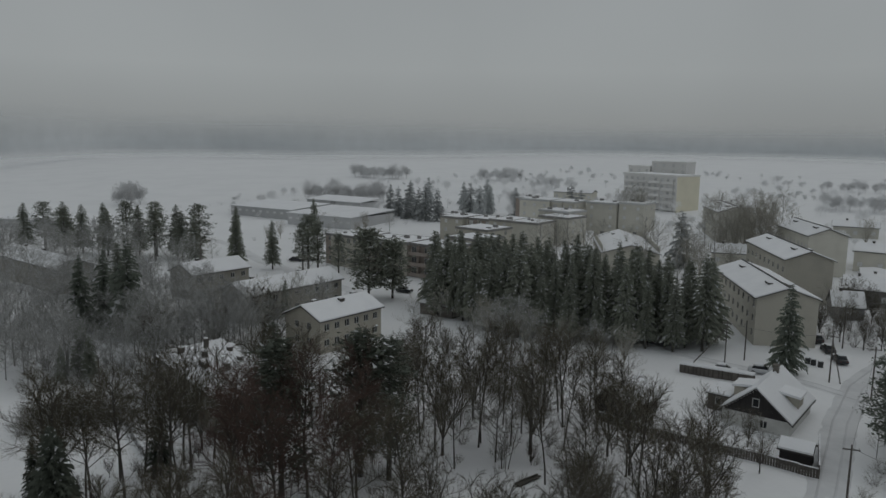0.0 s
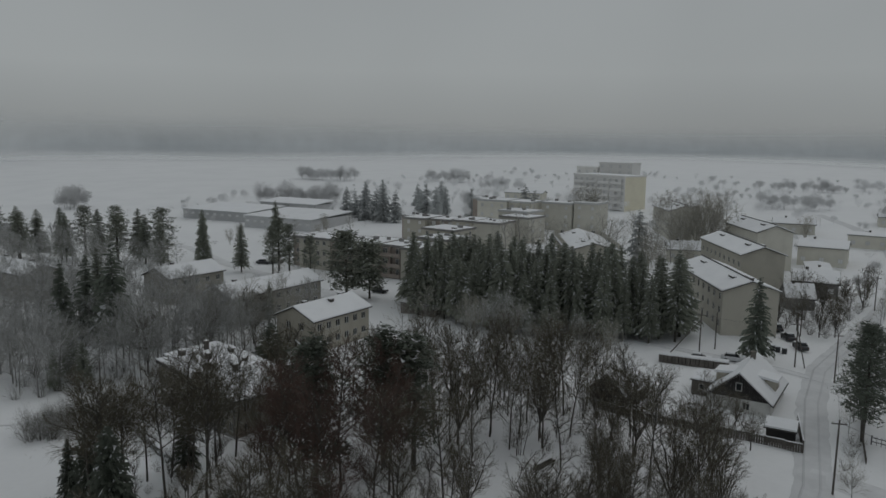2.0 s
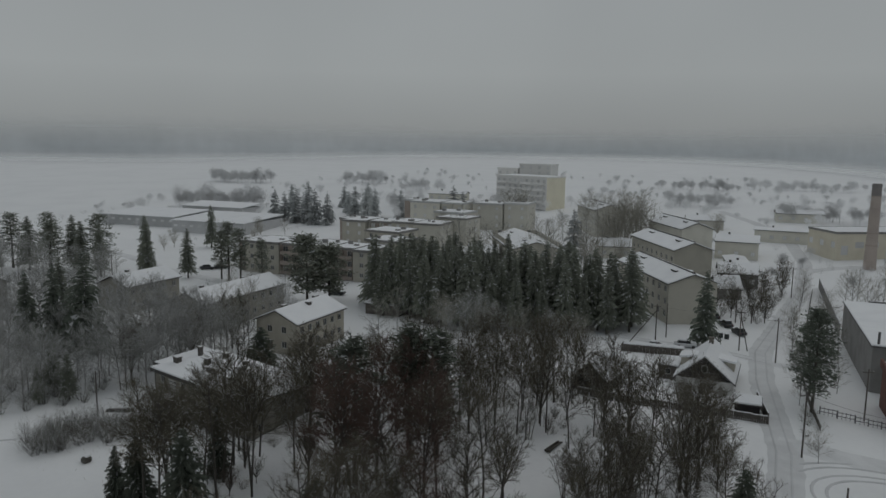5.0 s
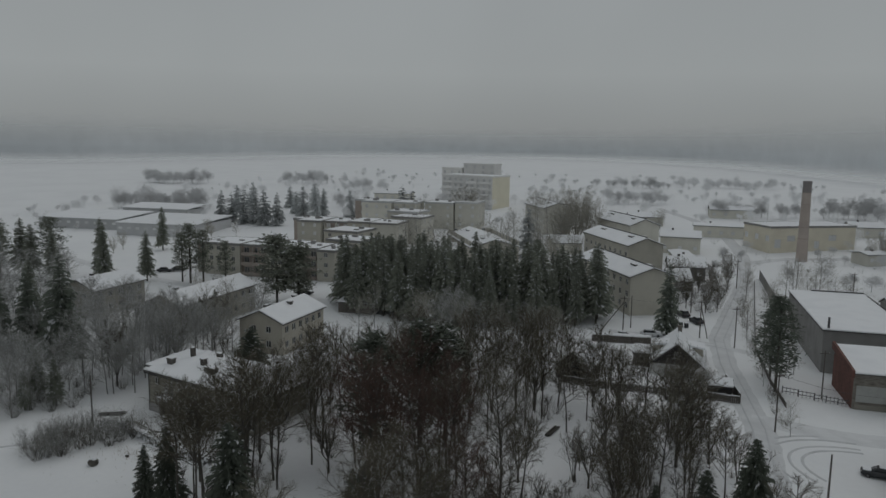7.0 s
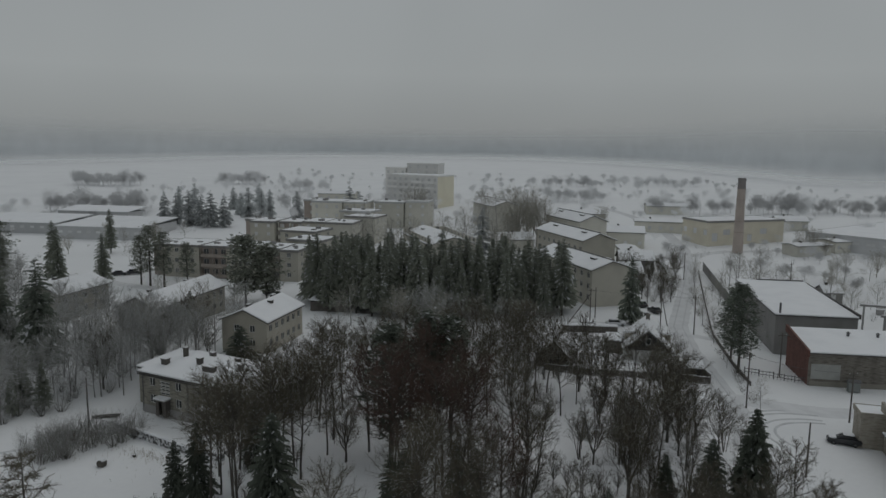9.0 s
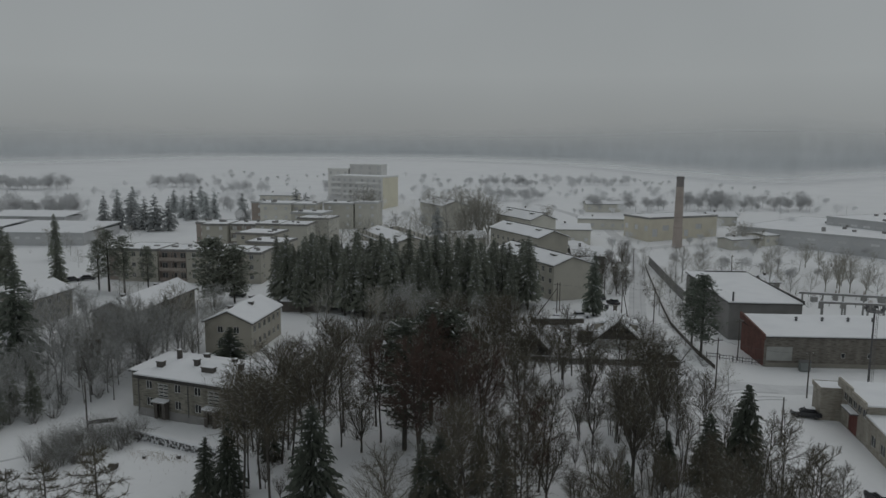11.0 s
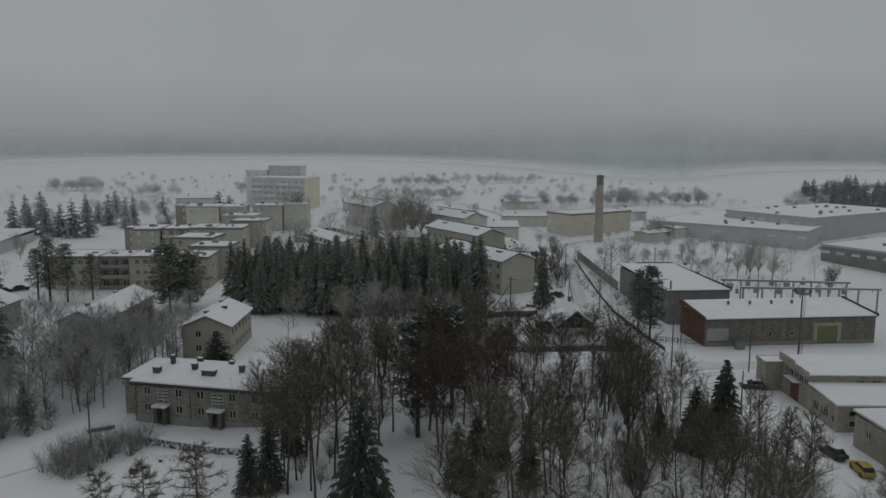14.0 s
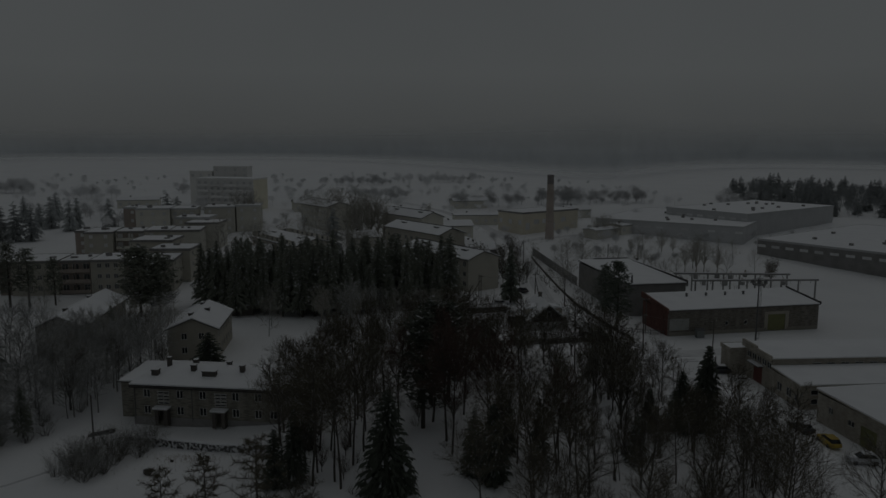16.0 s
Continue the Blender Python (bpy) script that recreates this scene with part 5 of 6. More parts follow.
wood([DECID, SLIM], [(-54, 16), (-38, 20), (-36, 50), (-48, 50), (-54, 34)], 10, 4.4, NEAR, 0.72, 0.95, (CLEARING, GLADE))
wood([DECID, STEMS, STEMS], [(-40, 20), (-16, 22), (-12, 44), (-16, 70), (-32, 60), (-38, 40)], 18, 4.6, NEAR, 0.62, 0.88, (CLEARING, GLADE))
wood([STEMS, DECID, SLIM], [(-46, 68), (-20, 62), (-19, 76), (-34, 84), (-47, 86)], 12, 4.0, "bare trees before the cottage", 0.6, 0.85)
wood([SLIM, DECID, DECID], [(-58, 62), (-36, 66), (-36, 84), (-46, 100), (-58, 98)], 13, 4.2, NEAR, 0.6, 0.82, (GLADE,))
wood([MIDTREE, MIDTREE, RIMED], [(-76, 94), (-60, 99), (-46, 98), (-46, 112), (-76, 110)], 8, 6.0, "bare trees before the spruces", 0.6, 0.85)
wood([BROAD_MID, MIDTREE], [(-86, 98), (-74, 103), (-50, 106), (-46, 116), (-70, 112), (-88, 110)], 6, 6.0, "broad trees before the spruces", 0.6, 0.8)
wood([RIMED], [(-172, 56), (-122, 52), (-108, 66), (-108, 80), (-122, 84), (-140, 88), (-172, 92)], 52, 4.4, "rimed trees behind the flats", 0.7, 1.0, ([(-134, 58), (-122, 58), (-124, 70), (-133, 72)],))
wood([RIMED], [(-240, 84), (-172, 60), (-160, 110), (-232, 112)], 26, 6, "rimed trees behind the flats", 0.8, 1.1)
wood([MIDTREE, RIMED], [(-118, 66), (-106, 68), (-100, 86), (-106, 100), (-118, 100)], 15, 4.0, "bare trees between the houses", 0.7, 1.0)
wood([BUSH, BUSH_RIME, BUSH_RIME], [(-108, 41), (-102, 38.5), (-98.5, 43), (-96, 51), (-102, 51), (-107, 46)], 26, 1.5, "bushes beside the yard", 0.85, 1.3)
wood([BUSH_RIME], [(-109, 44), (-105, 39), (-101, 37.5), (-100.5, 41), (-105, 47)], 6, 2.4, "rimed bushes beside the yard", 0.9, 1.3)
wood([BUSH_RIME], [(-172, 58), (-118, 54), (-108, 68), (-112, 84), (-172, 90)], 46, 3.5, "rimed undergrowth behind the flats", 0.6, 1.1)
for x, y, k in ((-117, 55, 0.6), (-119.5, 51.5, 0.5), (-122, 56, 0.66)):
    plant(SPRUCE_MID, x, y, k * 0.8, "small spruces beside the yard", 1.0, None, 1.3)
wood([RIMED, RIMED, BUSH_RIME], [(-124, 58), (-106, 62), (-101, 74), (-104, 84), (-122, 84)], 28, 3.0, "rimed thicket behind the flats", 0.5, 0.85)
wood([BUSH_RIME, RIMED], [(-150, 44), (-117, 46), (-118, 56), (-150, 58)], 26, 3.0, "rimed thicket", 0.7, 1.0)
wood([BUSH], [(-86, 56), (-66, 28), (-40, 22), (-18, 40), (-34, 84), (-60, 92)], 60, 2.8, "undergrowth of the near wood", 0.4, 0.9, (CLEARING, GLADE))
wood([DECID, SLIM, STEMS], [(-52, 4), (-34, 2), (-12, 10), (-14, 24), (-52, 20)], 14, 4.8, NEAR, 0.72, 0.95, (CLEARING,))
wood([ALDER, SLIM, SLIM], [(-54, 22), (-42, 20), (-40, 34), (-50, 34)], 5, 4.4, NEAR, 0.8, 0.95)
for x, y, k in ((-39.2, 32.9, 0.95), (-28.9, 42.7, 1.05), (-62.8, 44.3, 0.8), (-22.6, 72.9, 0.85), (-32.8, 64.8, 0.75), (-23.8, 61.5, 1.1), (-32.3, 75.5, 0.95), (-28.4, 56.0, 0.85), (-36.5, 78.5, 0.85), (-41, 50, 0.85), (-33, 24, 0.8), (-20, 64, 0.7), (-25.5, 80.5, 0.6),
                (-44.5, 74, 0.9), (-52, 66, 0.95), (-57, 79, 0.85), (-64, 72, 0.95), (-70, 80, 0.85), (-78, 50, 0.85), (-73, 59, 0.9), (-22, 34, 0.8), (-45, 14, 0.85), (-30, 12, 0.85), (-21, 86, 0.45), (-24.2, 92.5, 0.42)):
    plant(BROAD, x, y, k, "broad trees of the near wood")
wood([THICKET], [(-40, 16), (-14, 20), (-13, 44), (-17, 72), (-31, 62), (-38, 40)], 12, 4.5, "shrubs under the near wood", 0.5, 1.0, (CLEARING, GLADE))
wood([THICKET], [(-46, 68), (-20, 62), (-19, 80), (-34, 86), (-47, 86)], 9, 4.2, "shrubs before the cottage", 0.4, 0.7, (GLADE,))
wood([THICKET], [(-86, 52), (-68, 24), (-66, 46), (-46, 50), (-40, 60), (-47, 92), (-66, 92), (-74, 64)], 16, 4.5, "shrubs under the near wood", 0.4, 0.8, (CLEARING, GLADE))
wood([THICKET], [(-54, 0), (-14, 6), (-14, 20), (-40, 22), (-54, 20)], 13, 4.0, "shrubs under the near wood", 0.5, 1.0, (CLEARING,))
wood([BUSH], [(-54, 0), (-14, 6), (-13, 44), (-17, 76), (-44, 90), (-68, 88), (-60, 60), (-40, 46)], 80, 2.0, "undergrowth of the near wood", 0.25, 0.5, (CLEARING, GLADE))
wood([THICKET, STEMS], [(-46, 36), (-16, 36), (-15, 58), (-30, 60), (-33, 54), (-46, 56)], 10, 4.0, "shrubs under the near wood", 0.5, 0.85)
wood([DECID, SLIM], [(-79, 36), (-75, 26), (-66, 26), (-67, 46), (-72, 50), (-79, 46)], 9, 3.4, "bare trees at the edge of the wood", 0.85, 1.1)
wood([THICKET], [(-82, 44), (-76, 26), (-66, 24), (-67, 46), (-74, 52)], 8, 3.0, "shrubs at the edge of the wood", 0.4, 0.7)
wood([BUSH], [(-84, 48), (-78, 26), (-66, 24), (-67, 50), (-74, 58)], 20, 1.6, "undergrowth at the edge of the wood", 0.3, 0.6)
wood([STEMS, BROAD], [(-18, 16), (-14.5, 20), (-14.5, 34), (-24, 34), (-26, 18)], 7, 3.4, "bare trees above the yard", 0.6, 0.85)
# single trees in and round the near wood
for x, y, h in ((-55.5, 55.5, 15.5), (-52.5, 57, 15), (-57.5, 46, 16)):
    plant(PINE, x, y, h / 14, "dark pines in the near wood")
for kind, x, y, h in ((SPRUCE, -74.6, 30.6, 9.6), (SPRUCE, -76.9, 29.8, 7.6), (SPRUCE_FULL, -63.3, 26.0, 13), (SPRUCE_FULL, -50.3, 28.1, 10), (SPRUCE, -52.4, 30, 8.5), (SPRUCE, -43.9, 31.1, 9.5), (SPRUCE, -47, 36, 8), (SPRUCE, -31, 31, 7), (SPRUCE_SNOW, -74, 42, 9),
                      (SPRUCE_MID, -117, 95.5, 8.6), (SPRUCE_MID, -118.5, 92.5, 7.5), (SPRUCE_DUSK, -129.8, 68.8, 19), (SPRUCE_DUSK, -137, 68, 16), (SPRUCE_MID, -143, 74, 16), (SPRUCE_DUSK, -140.5, 65, 15)):
    plant(kind, x, y, h / (16.5 if kind is SPRUCE_MID or kind is SPRUCE_DUSK else 13 if kind is SPRUCE_SNOW or kind is SPRUCE_FULL else 15))
plant(SPRUCE_DUSK, -28.3, 127.5, 0.92, "", 1.0, 0, 0.92)
plant(SPRUCE, -93.4, 73.5, 0.56, "", 1.0, 1, 1.9)
plant(SPRUCE_FULL, -16.4, 41.8, 0.98, "", 1.0, 0, 0.95)
plant(SPRUCE_FULL, -20.6, 41.0, 0.7, "", 1.0, 1, 1.05)
plant(SPRUCE_FULL, -25.2, 41.4, 0.5, "", 1.0, 0, 0.9)
plant(PINE_LANE, -9.6, 99.5, 1.05, "", 1.0, 0, 0.85)
plant(PINE_LANE, -9.8, 107.5, 0.9, "", 1.0, 1, 0.85)
plant(LARCH, -75.7, 8.4, 1.05, "", 1.0, 0)
plant(LARCH, -80.3, 8.4, 0.95, "", 1.0, 1)
plant(LARCH, -84.4, 9.2, 0.85, "", 1.0, 0)
plant(BROAD, -72.4, 17.7, 0.62, "", 0.9, 1, 1.2)
wood([BUSH_RIME, BUSH_RIME, RIMED], [(-133, 48), (-118, 48.5), (-112, 56), (-118, 64), (-132, 61)], 22, 2.6, "rimed thicket beside the yard", 0.7, 1.1)
wood([SLIM, SLIM, STEMS], [(-30, 14), (-16, 18), (-15, 38), (-20, 38), (-26, 34)], 7, 3.4, "slim bare trees above the yard", 0.6, 0.8)
wood([DECID, SLIM, BROAD], [(-81, 62), (-78, 57), (-73, 64), (-71, 78), (-78, 70)], 7, 3.4, "bare trees beside the flats", 0.5, 0.68)
wood([THICKET, STEMS, BROAD], [(-36, 52), (-23, 48), (-20, 60), (-24, 68), (-34, 62)], 9, 3.6, "shrubby trees below the cottage", 0.5, 0.72)
wood([DECID, DECID, SLIM], [(-57, 72), (-43, 69), (-40, 82), (-46, 92), (-56, 90)], 6, 4.2, "tall trees before the stand", 0.8, 1.0, (GLADE,))
for x, y, k in ((-12.2, 33, 0.66), (-10.6, 36.2, 0.6), (-13.2, 38.4, 0.7), (-9.6, 31, 0.56)):
    plant(SLIM, x, y, k, "slim bare trees above the yard")
# the dense stand of spruces
STAND = [(-106, 127), (-96, 119), (-74, 115), (-48, 126), (-42, 133), (-46, 140), (-62, 143), (-92, 141), (-108, 138)]
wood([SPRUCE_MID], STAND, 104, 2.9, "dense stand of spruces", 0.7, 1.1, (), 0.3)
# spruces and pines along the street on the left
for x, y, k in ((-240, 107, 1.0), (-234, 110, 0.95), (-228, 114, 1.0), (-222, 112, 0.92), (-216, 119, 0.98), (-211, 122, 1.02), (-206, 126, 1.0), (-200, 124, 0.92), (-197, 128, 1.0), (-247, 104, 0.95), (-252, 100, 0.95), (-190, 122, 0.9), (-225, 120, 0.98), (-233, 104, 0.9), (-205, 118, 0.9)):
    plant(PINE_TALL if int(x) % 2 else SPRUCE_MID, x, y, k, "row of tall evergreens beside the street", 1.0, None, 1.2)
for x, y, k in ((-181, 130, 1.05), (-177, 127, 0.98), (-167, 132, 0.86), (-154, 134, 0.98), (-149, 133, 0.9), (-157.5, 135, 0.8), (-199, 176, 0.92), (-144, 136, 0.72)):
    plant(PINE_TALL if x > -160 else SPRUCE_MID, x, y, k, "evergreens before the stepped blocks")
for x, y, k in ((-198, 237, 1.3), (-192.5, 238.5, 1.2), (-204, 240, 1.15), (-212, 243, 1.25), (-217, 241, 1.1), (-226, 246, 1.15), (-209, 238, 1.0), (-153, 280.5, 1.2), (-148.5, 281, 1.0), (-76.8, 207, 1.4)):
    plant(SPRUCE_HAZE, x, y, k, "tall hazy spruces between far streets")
plant(PINE_MID, -119, 122, 1.02, "", 1.0, 0)
plant(PINE_MID, -116, 127, 0.85, "", 1.0, 1)
# gardens and streets of the town
for x, y, k in ((-116.3, 260, 1.45), (-112.5, 262, 1.2), (-63.7, 222.6, 1.5), (-60.5, 226, 1.45), (-67.5, 226, 1.4), (-64, 231, 1.3), (-70, 221, 1.2), (-58, 232, 1.2), (-38.6, 263.6, 0.85)):
    plant(BROAD_MID, x, y, k, "tall broad trees above the roofs")
wood([MIDTREE], [(-110, 160), (-64, 170), (-62, 215), (-80, 240), (-118, 200)], 26, 5, "garden trees between the blocks", 0.8, 1.2)
wood([BROAD_MID, MIDTREE], [(-90, 236), (-62, 240), (-62, 290), (-94, 292)], 22, 5, "tall trees beside the blocks", 0.95, 1.35)
wood([BROAD, STEMS, MIDTREE], [(-34, 152), (-18, 150), (-14, 196), (-30, 184)], 26, 3.2, "garden trees along the road", 0.45, 0.7)
wood([BUSH, BUSH_RIME], [(-32, 152), (-18, 150), (-14, 190), (-28, 182)], 26, 2.4, "garden bushes along the road", 0.6, 1.0)
line_of([MIDTREE, BUSH], [(-9.5, 78), (-10.5, 96), (-12, 120), (-12.5, 150), (-11, 182)], 4.2, "bare trees along the fence", 0.4, 0.75)
wood([MIDTREE, BUSH], [(-7, 108), (-3.2, 108), (-6, 172), (-9, 172)], 14, 2.6, "bare trees beside the halls", 0.5, 0.8)
wood([MIDTREE], [(0, 154), (10, 154), (10, 180), (-2, 190)], 9, 4, "bare trees behind the hall", 0.6, 0.95)
for x, y, k in ((40, 166, 0.9), (43.5, 168, 0.8), (37.5, 169, 0.75), (46, 164, 0.7), (42, 173, 0.8), (23, 173, 0.55), (25, 169, 0.5), (32, 233, 0.8), (36, 231, 0.7), (29, 236, 0.75), (42, 199, 0.75), (45, 196, 0.6), (29, 195, 0.5), (-32, 150, 0.7), (-29, 155, 0.6), (-65, 190, 0.9), (-70, 196, 1.0), (-60, 198, 0.8),
                (-108, 83, 0.9), (-109, 73.7, 0.75), (-113.7, 64.5, 0.9), (-103, 79, 0.5), (56, 150, 0.6), (61, 158, 0.6)):
    plant(BROAD if y < 160 else BROAD_MID, x, y, k, "broad garden trees dusted with snow")
wood([MIDTREE, BUSH_FAR], [(16, 142), (60, 142), (66, 190), (26, 200)], 20, 5, "bare trees behind the substation", 0.6, 0.9)
grove([FARTREE, BUSH_FAR], [([(-24, 196), (40, 175), (50, 230), (-24, 236)], 30)], "garden trees and bushes beside the works, hazed in colour", 0.6, 1.0)
wood([MIDTREE, BROAD_MID, BUSH_FAR], [(-222, 160), (-176, 158), (-172, 196), (-205, 222), (-226, 200)], 16, 5, "garden trees by the far street", 0.4, 0.7)
wood([BUSH_FAR, MIDTREE], [(-200, 96), (-124, 118), (-124, 142), (-200, 150)], 24, 6, "bushes beside the street", 0.4, 0.7)
grove([FARTREE, PALETREE], [([(-120, 262), (60, 262), (110, 330), (110, 420), (-120, 400)], 120), ([(-330, 236), (-180, 236), (-120, 300), (-130, 420), (-330, 420)], 80)], "scattered far trees whitened by painted haze", 0.5, 1.3, 5)
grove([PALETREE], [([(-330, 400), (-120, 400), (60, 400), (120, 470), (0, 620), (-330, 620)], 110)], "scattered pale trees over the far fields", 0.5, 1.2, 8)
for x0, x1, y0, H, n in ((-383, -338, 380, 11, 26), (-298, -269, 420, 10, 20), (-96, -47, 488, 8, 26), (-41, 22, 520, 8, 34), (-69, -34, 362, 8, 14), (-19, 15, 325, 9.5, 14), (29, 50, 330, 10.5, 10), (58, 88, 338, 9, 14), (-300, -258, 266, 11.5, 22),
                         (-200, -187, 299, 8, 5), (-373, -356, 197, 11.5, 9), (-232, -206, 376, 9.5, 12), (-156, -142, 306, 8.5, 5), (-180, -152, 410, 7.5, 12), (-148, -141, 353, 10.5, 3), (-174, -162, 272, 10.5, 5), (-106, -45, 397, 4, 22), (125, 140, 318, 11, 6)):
    grove([PALETREE if y0 > 350 else FARTREE], [([(x0, y0 - 7), (x1, y0 - 7), (x1 + 4, y0 + 8), (x0 - 4, y0 + 8)], int(n * 1.3))], "far grove of bare trees greyed by painted haze", H / 11.0, H / 5.6, 1.6)
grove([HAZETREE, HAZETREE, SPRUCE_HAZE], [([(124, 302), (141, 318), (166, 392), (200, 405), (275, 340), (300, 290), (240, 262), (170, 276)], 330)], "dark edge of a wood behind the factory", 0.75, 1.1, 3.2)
grove([FARTREE, BUSH_FAR], [([(-330, 190), (-200, 200), (-190, 300), (-330, 310)], 70), ([(-60, 200), (40, 206), (50, 262), (-60, 262)], 36), ([(40, 190), (120, 180), (160, 260), (60, 262)], 30)], "shrubs and trees between far buildings, hazed in colour", 0.5, 0.9, 4)
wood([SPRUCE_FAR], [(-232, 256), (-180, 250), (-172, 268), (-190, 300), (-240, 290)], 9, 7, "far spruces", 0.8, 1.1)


# ---------------------------------------------------------------- far forest
EDGE = ((-150, 700), (-100, 700), (-69, 760), (-63, 950), (-55, 1000), (-48, 940), (-39, 1060), (-30, 1290), (-24, 1400), (-15, 1350), (-8, 1280), (-2, 1100), (5.2, 780), (11, 620), (15, 590), (20, 760), (26, 930), (31, 950), (36, 920), (42, 760), (80, 650), (150, 700))


def far_forest():
    """The hazy edge of a forest round the fields, far beyond the town."""
    rnd = random.Random(3)
    verts, faces = [], []
    for j in range(301):
        az = -150 + j
        for (a0, d0), (a1, d1) in zip(EDGE, EDGE[1:]):
            if a0 <= az <= a1:
                d = d0 + (d1 - d0) * (az - a0) / (a1 - a0)
        a = radians(az)
        d += 9 * math.sin(a * 23) + 5 * math.sin(a * 51)
        x, y = d * math.sin(a), d * math.cos(a)
        verts += [(x, y, 4), (x, y, 74)]
        if j:
            n = 2 * j
            faces.append((n - 2, n, n + 1, n - 1))
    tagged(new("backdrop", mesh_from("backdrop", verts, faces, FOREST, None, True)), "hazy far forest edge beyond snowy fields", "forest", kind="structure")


far_forest()


# ---------------------------------------------------------------- roads, fences, poles
strip("road", "snow-covered lane between gardens and works", [(-12.5, 40), (-13, 80), (-17, 110), (-18, 129), (-15.5, 150), (-10.5, 190), (-9.5, 230), (-13.5, 264), (-27, 310), (-44, 345)], 5.2, PACKED, 0.09)
strip("road", "trodden snowy yard way before the blocks", [(-60, 128.5), (-40, 126.5), (-28, 125), (-17, 122.5), (-9, 121)], 3.6, PACKED, 0.09)
strip("road", "snowy street along the field", [(-320, 170), (-215, 152), (-182, 139), (-151, 131.5), (-128, 126), (-112, 108), (-104, 104)], 5.0, PACKED, 0.09)
strip("road", "snowy street by the boiler house", [(-9.5, 219), (-2, 226), (4, 230.5), (40, 243)], 5.0, PACKED, 0.09)
strip("road", "cleared way into the works yard", [(-14, 84), (-4, 83), (10, 85), (44, 88)], 6.0, PACKED, 0.09)
for k, r in enumerate((9.0, 10.6, 13.0, 14.4)):
    pts = [(0.5 + r * math.cos(a), 71 + 0.8 * r * math.sin(a)) for a in [radians(95 + 9 * j) for j in range(15)]]
    strip("tyre_track", "curved tyre track in the snow of the yard", pts, 0.5, GROOVE, 0.06)
for off in (-0.9, 0.9):
    strip("tyre_track", "pair of tyre tracks along the snowy lane", [(-12.7 + off, 42), (-13.2 + off, 80), (-17 + off, 110), (-18 + off, 128), (-15.5 + off, 150), (-10.7 + off, 190), (-9.8 + off, 228)], 0.5, GROOVE, 0.12)
    strip("tyre_track", "pair of tyre tracks before the blocks", [(-48, 127.4 + off), (-40, 126.4 + off), (-28, 125 + off), (-17, 122.4 + off)], 0.4, GROOVE, 0.12)
strip("footpath", "trodden footpath over a snowy field", [(-128, 30), (-112, 38.5), (-107.5, 43)], 0.7, GROOVE, 0.04)


def board_fence(label, pts, height=1.5, board=0.24, gap=0.06, material=OLD_WOOD, group="board fences", snow=True):
    """A fence of upright boards on posts, with snow along its top."""
    top = thing("fence", at(*pts[0]), label, "fence", group)
    inv = top.matrix_basis.inverted()
    s, w = Soup(), Soup()
    boards = []
    for (x0, y0), (x1, y1) in zip(pts, pts[1:]):
        length, yaw = math.hypot(x1 - x0, y1 - y0), math.degrees(math.atan2(y1 - y0, x1 - x0))
        n = int(length / 2.4) + 1
        for j in range(n):
            a, b = length * j / n, length * (j + 1) / n
            px, py = x0 + (x1 - x0) * j / n, y0 + (y1 - y0) * j / n
            m = inv @ at(px, py, yaw)
            p = Soup()
            p.box(-0.06, -0.06, -0.4, 0.06, 0.06, height + 0.08, 0, m)
            part("post", p.mesh("post", [material]), top)
            s.box(0, 0.05, height * 0.25, b - a, 0.09, height * 0.25 + 0.1, 0, m)
            s.box(0, 0.05, height * 0.75, b - a, 0.09, height * 0.75 + 0.1, 0, m)
            u = 0.03
            while u + board < b - a:
                s.box(u, -0.03, -0.1, u + board, 0.05, height + 0.03 * math.sin(9 * u + px), 0, m)
                u += board + gap
            w.box(0, -0.06, height + 0.03, b - a, 0.1, height + 0.12, 0, m)
    part("boarding", s.mesh("boarding", [material]), top)["kind"] = "stuff"
    if snow:
        part("snow_cap", w.mesh("snow_cap", [SNOW_ROOF]), top)["kind"] = "stuff"
    return top


board_fence("weathered board fence round the cottage yard", [(-43, 88.6), (-35, 87.8), (-24, 88.6), (-15.4, 89.3)], 1.1)
board_fence("tall board fence beside the lane", [(-15.4, 89.3), (-17.4, 99.0)], 1.7)
board_fence("old board fence along the lane", [(-8.6, 92), (-10.0, 104), (-11.2, 124), (-10.0, 150), (-8.0, 192)], 0.75, 0.12, 0.14, OLD_WOOD, "board fences", False)
board_fence("grey works wall beside the road, snow on top", [(-6.4, 197), (-5.0, 175), (-3.4, 151.6)], 2.6, 0.6, 0.0, GREY)
board_fence("wire and slat fence in the works yard", [(-8.5, 99.5), (-3.8, 98.6), (1.2, 98.0)], 1.1, 0.06, 0.5, STEEL, "yard fence", False)


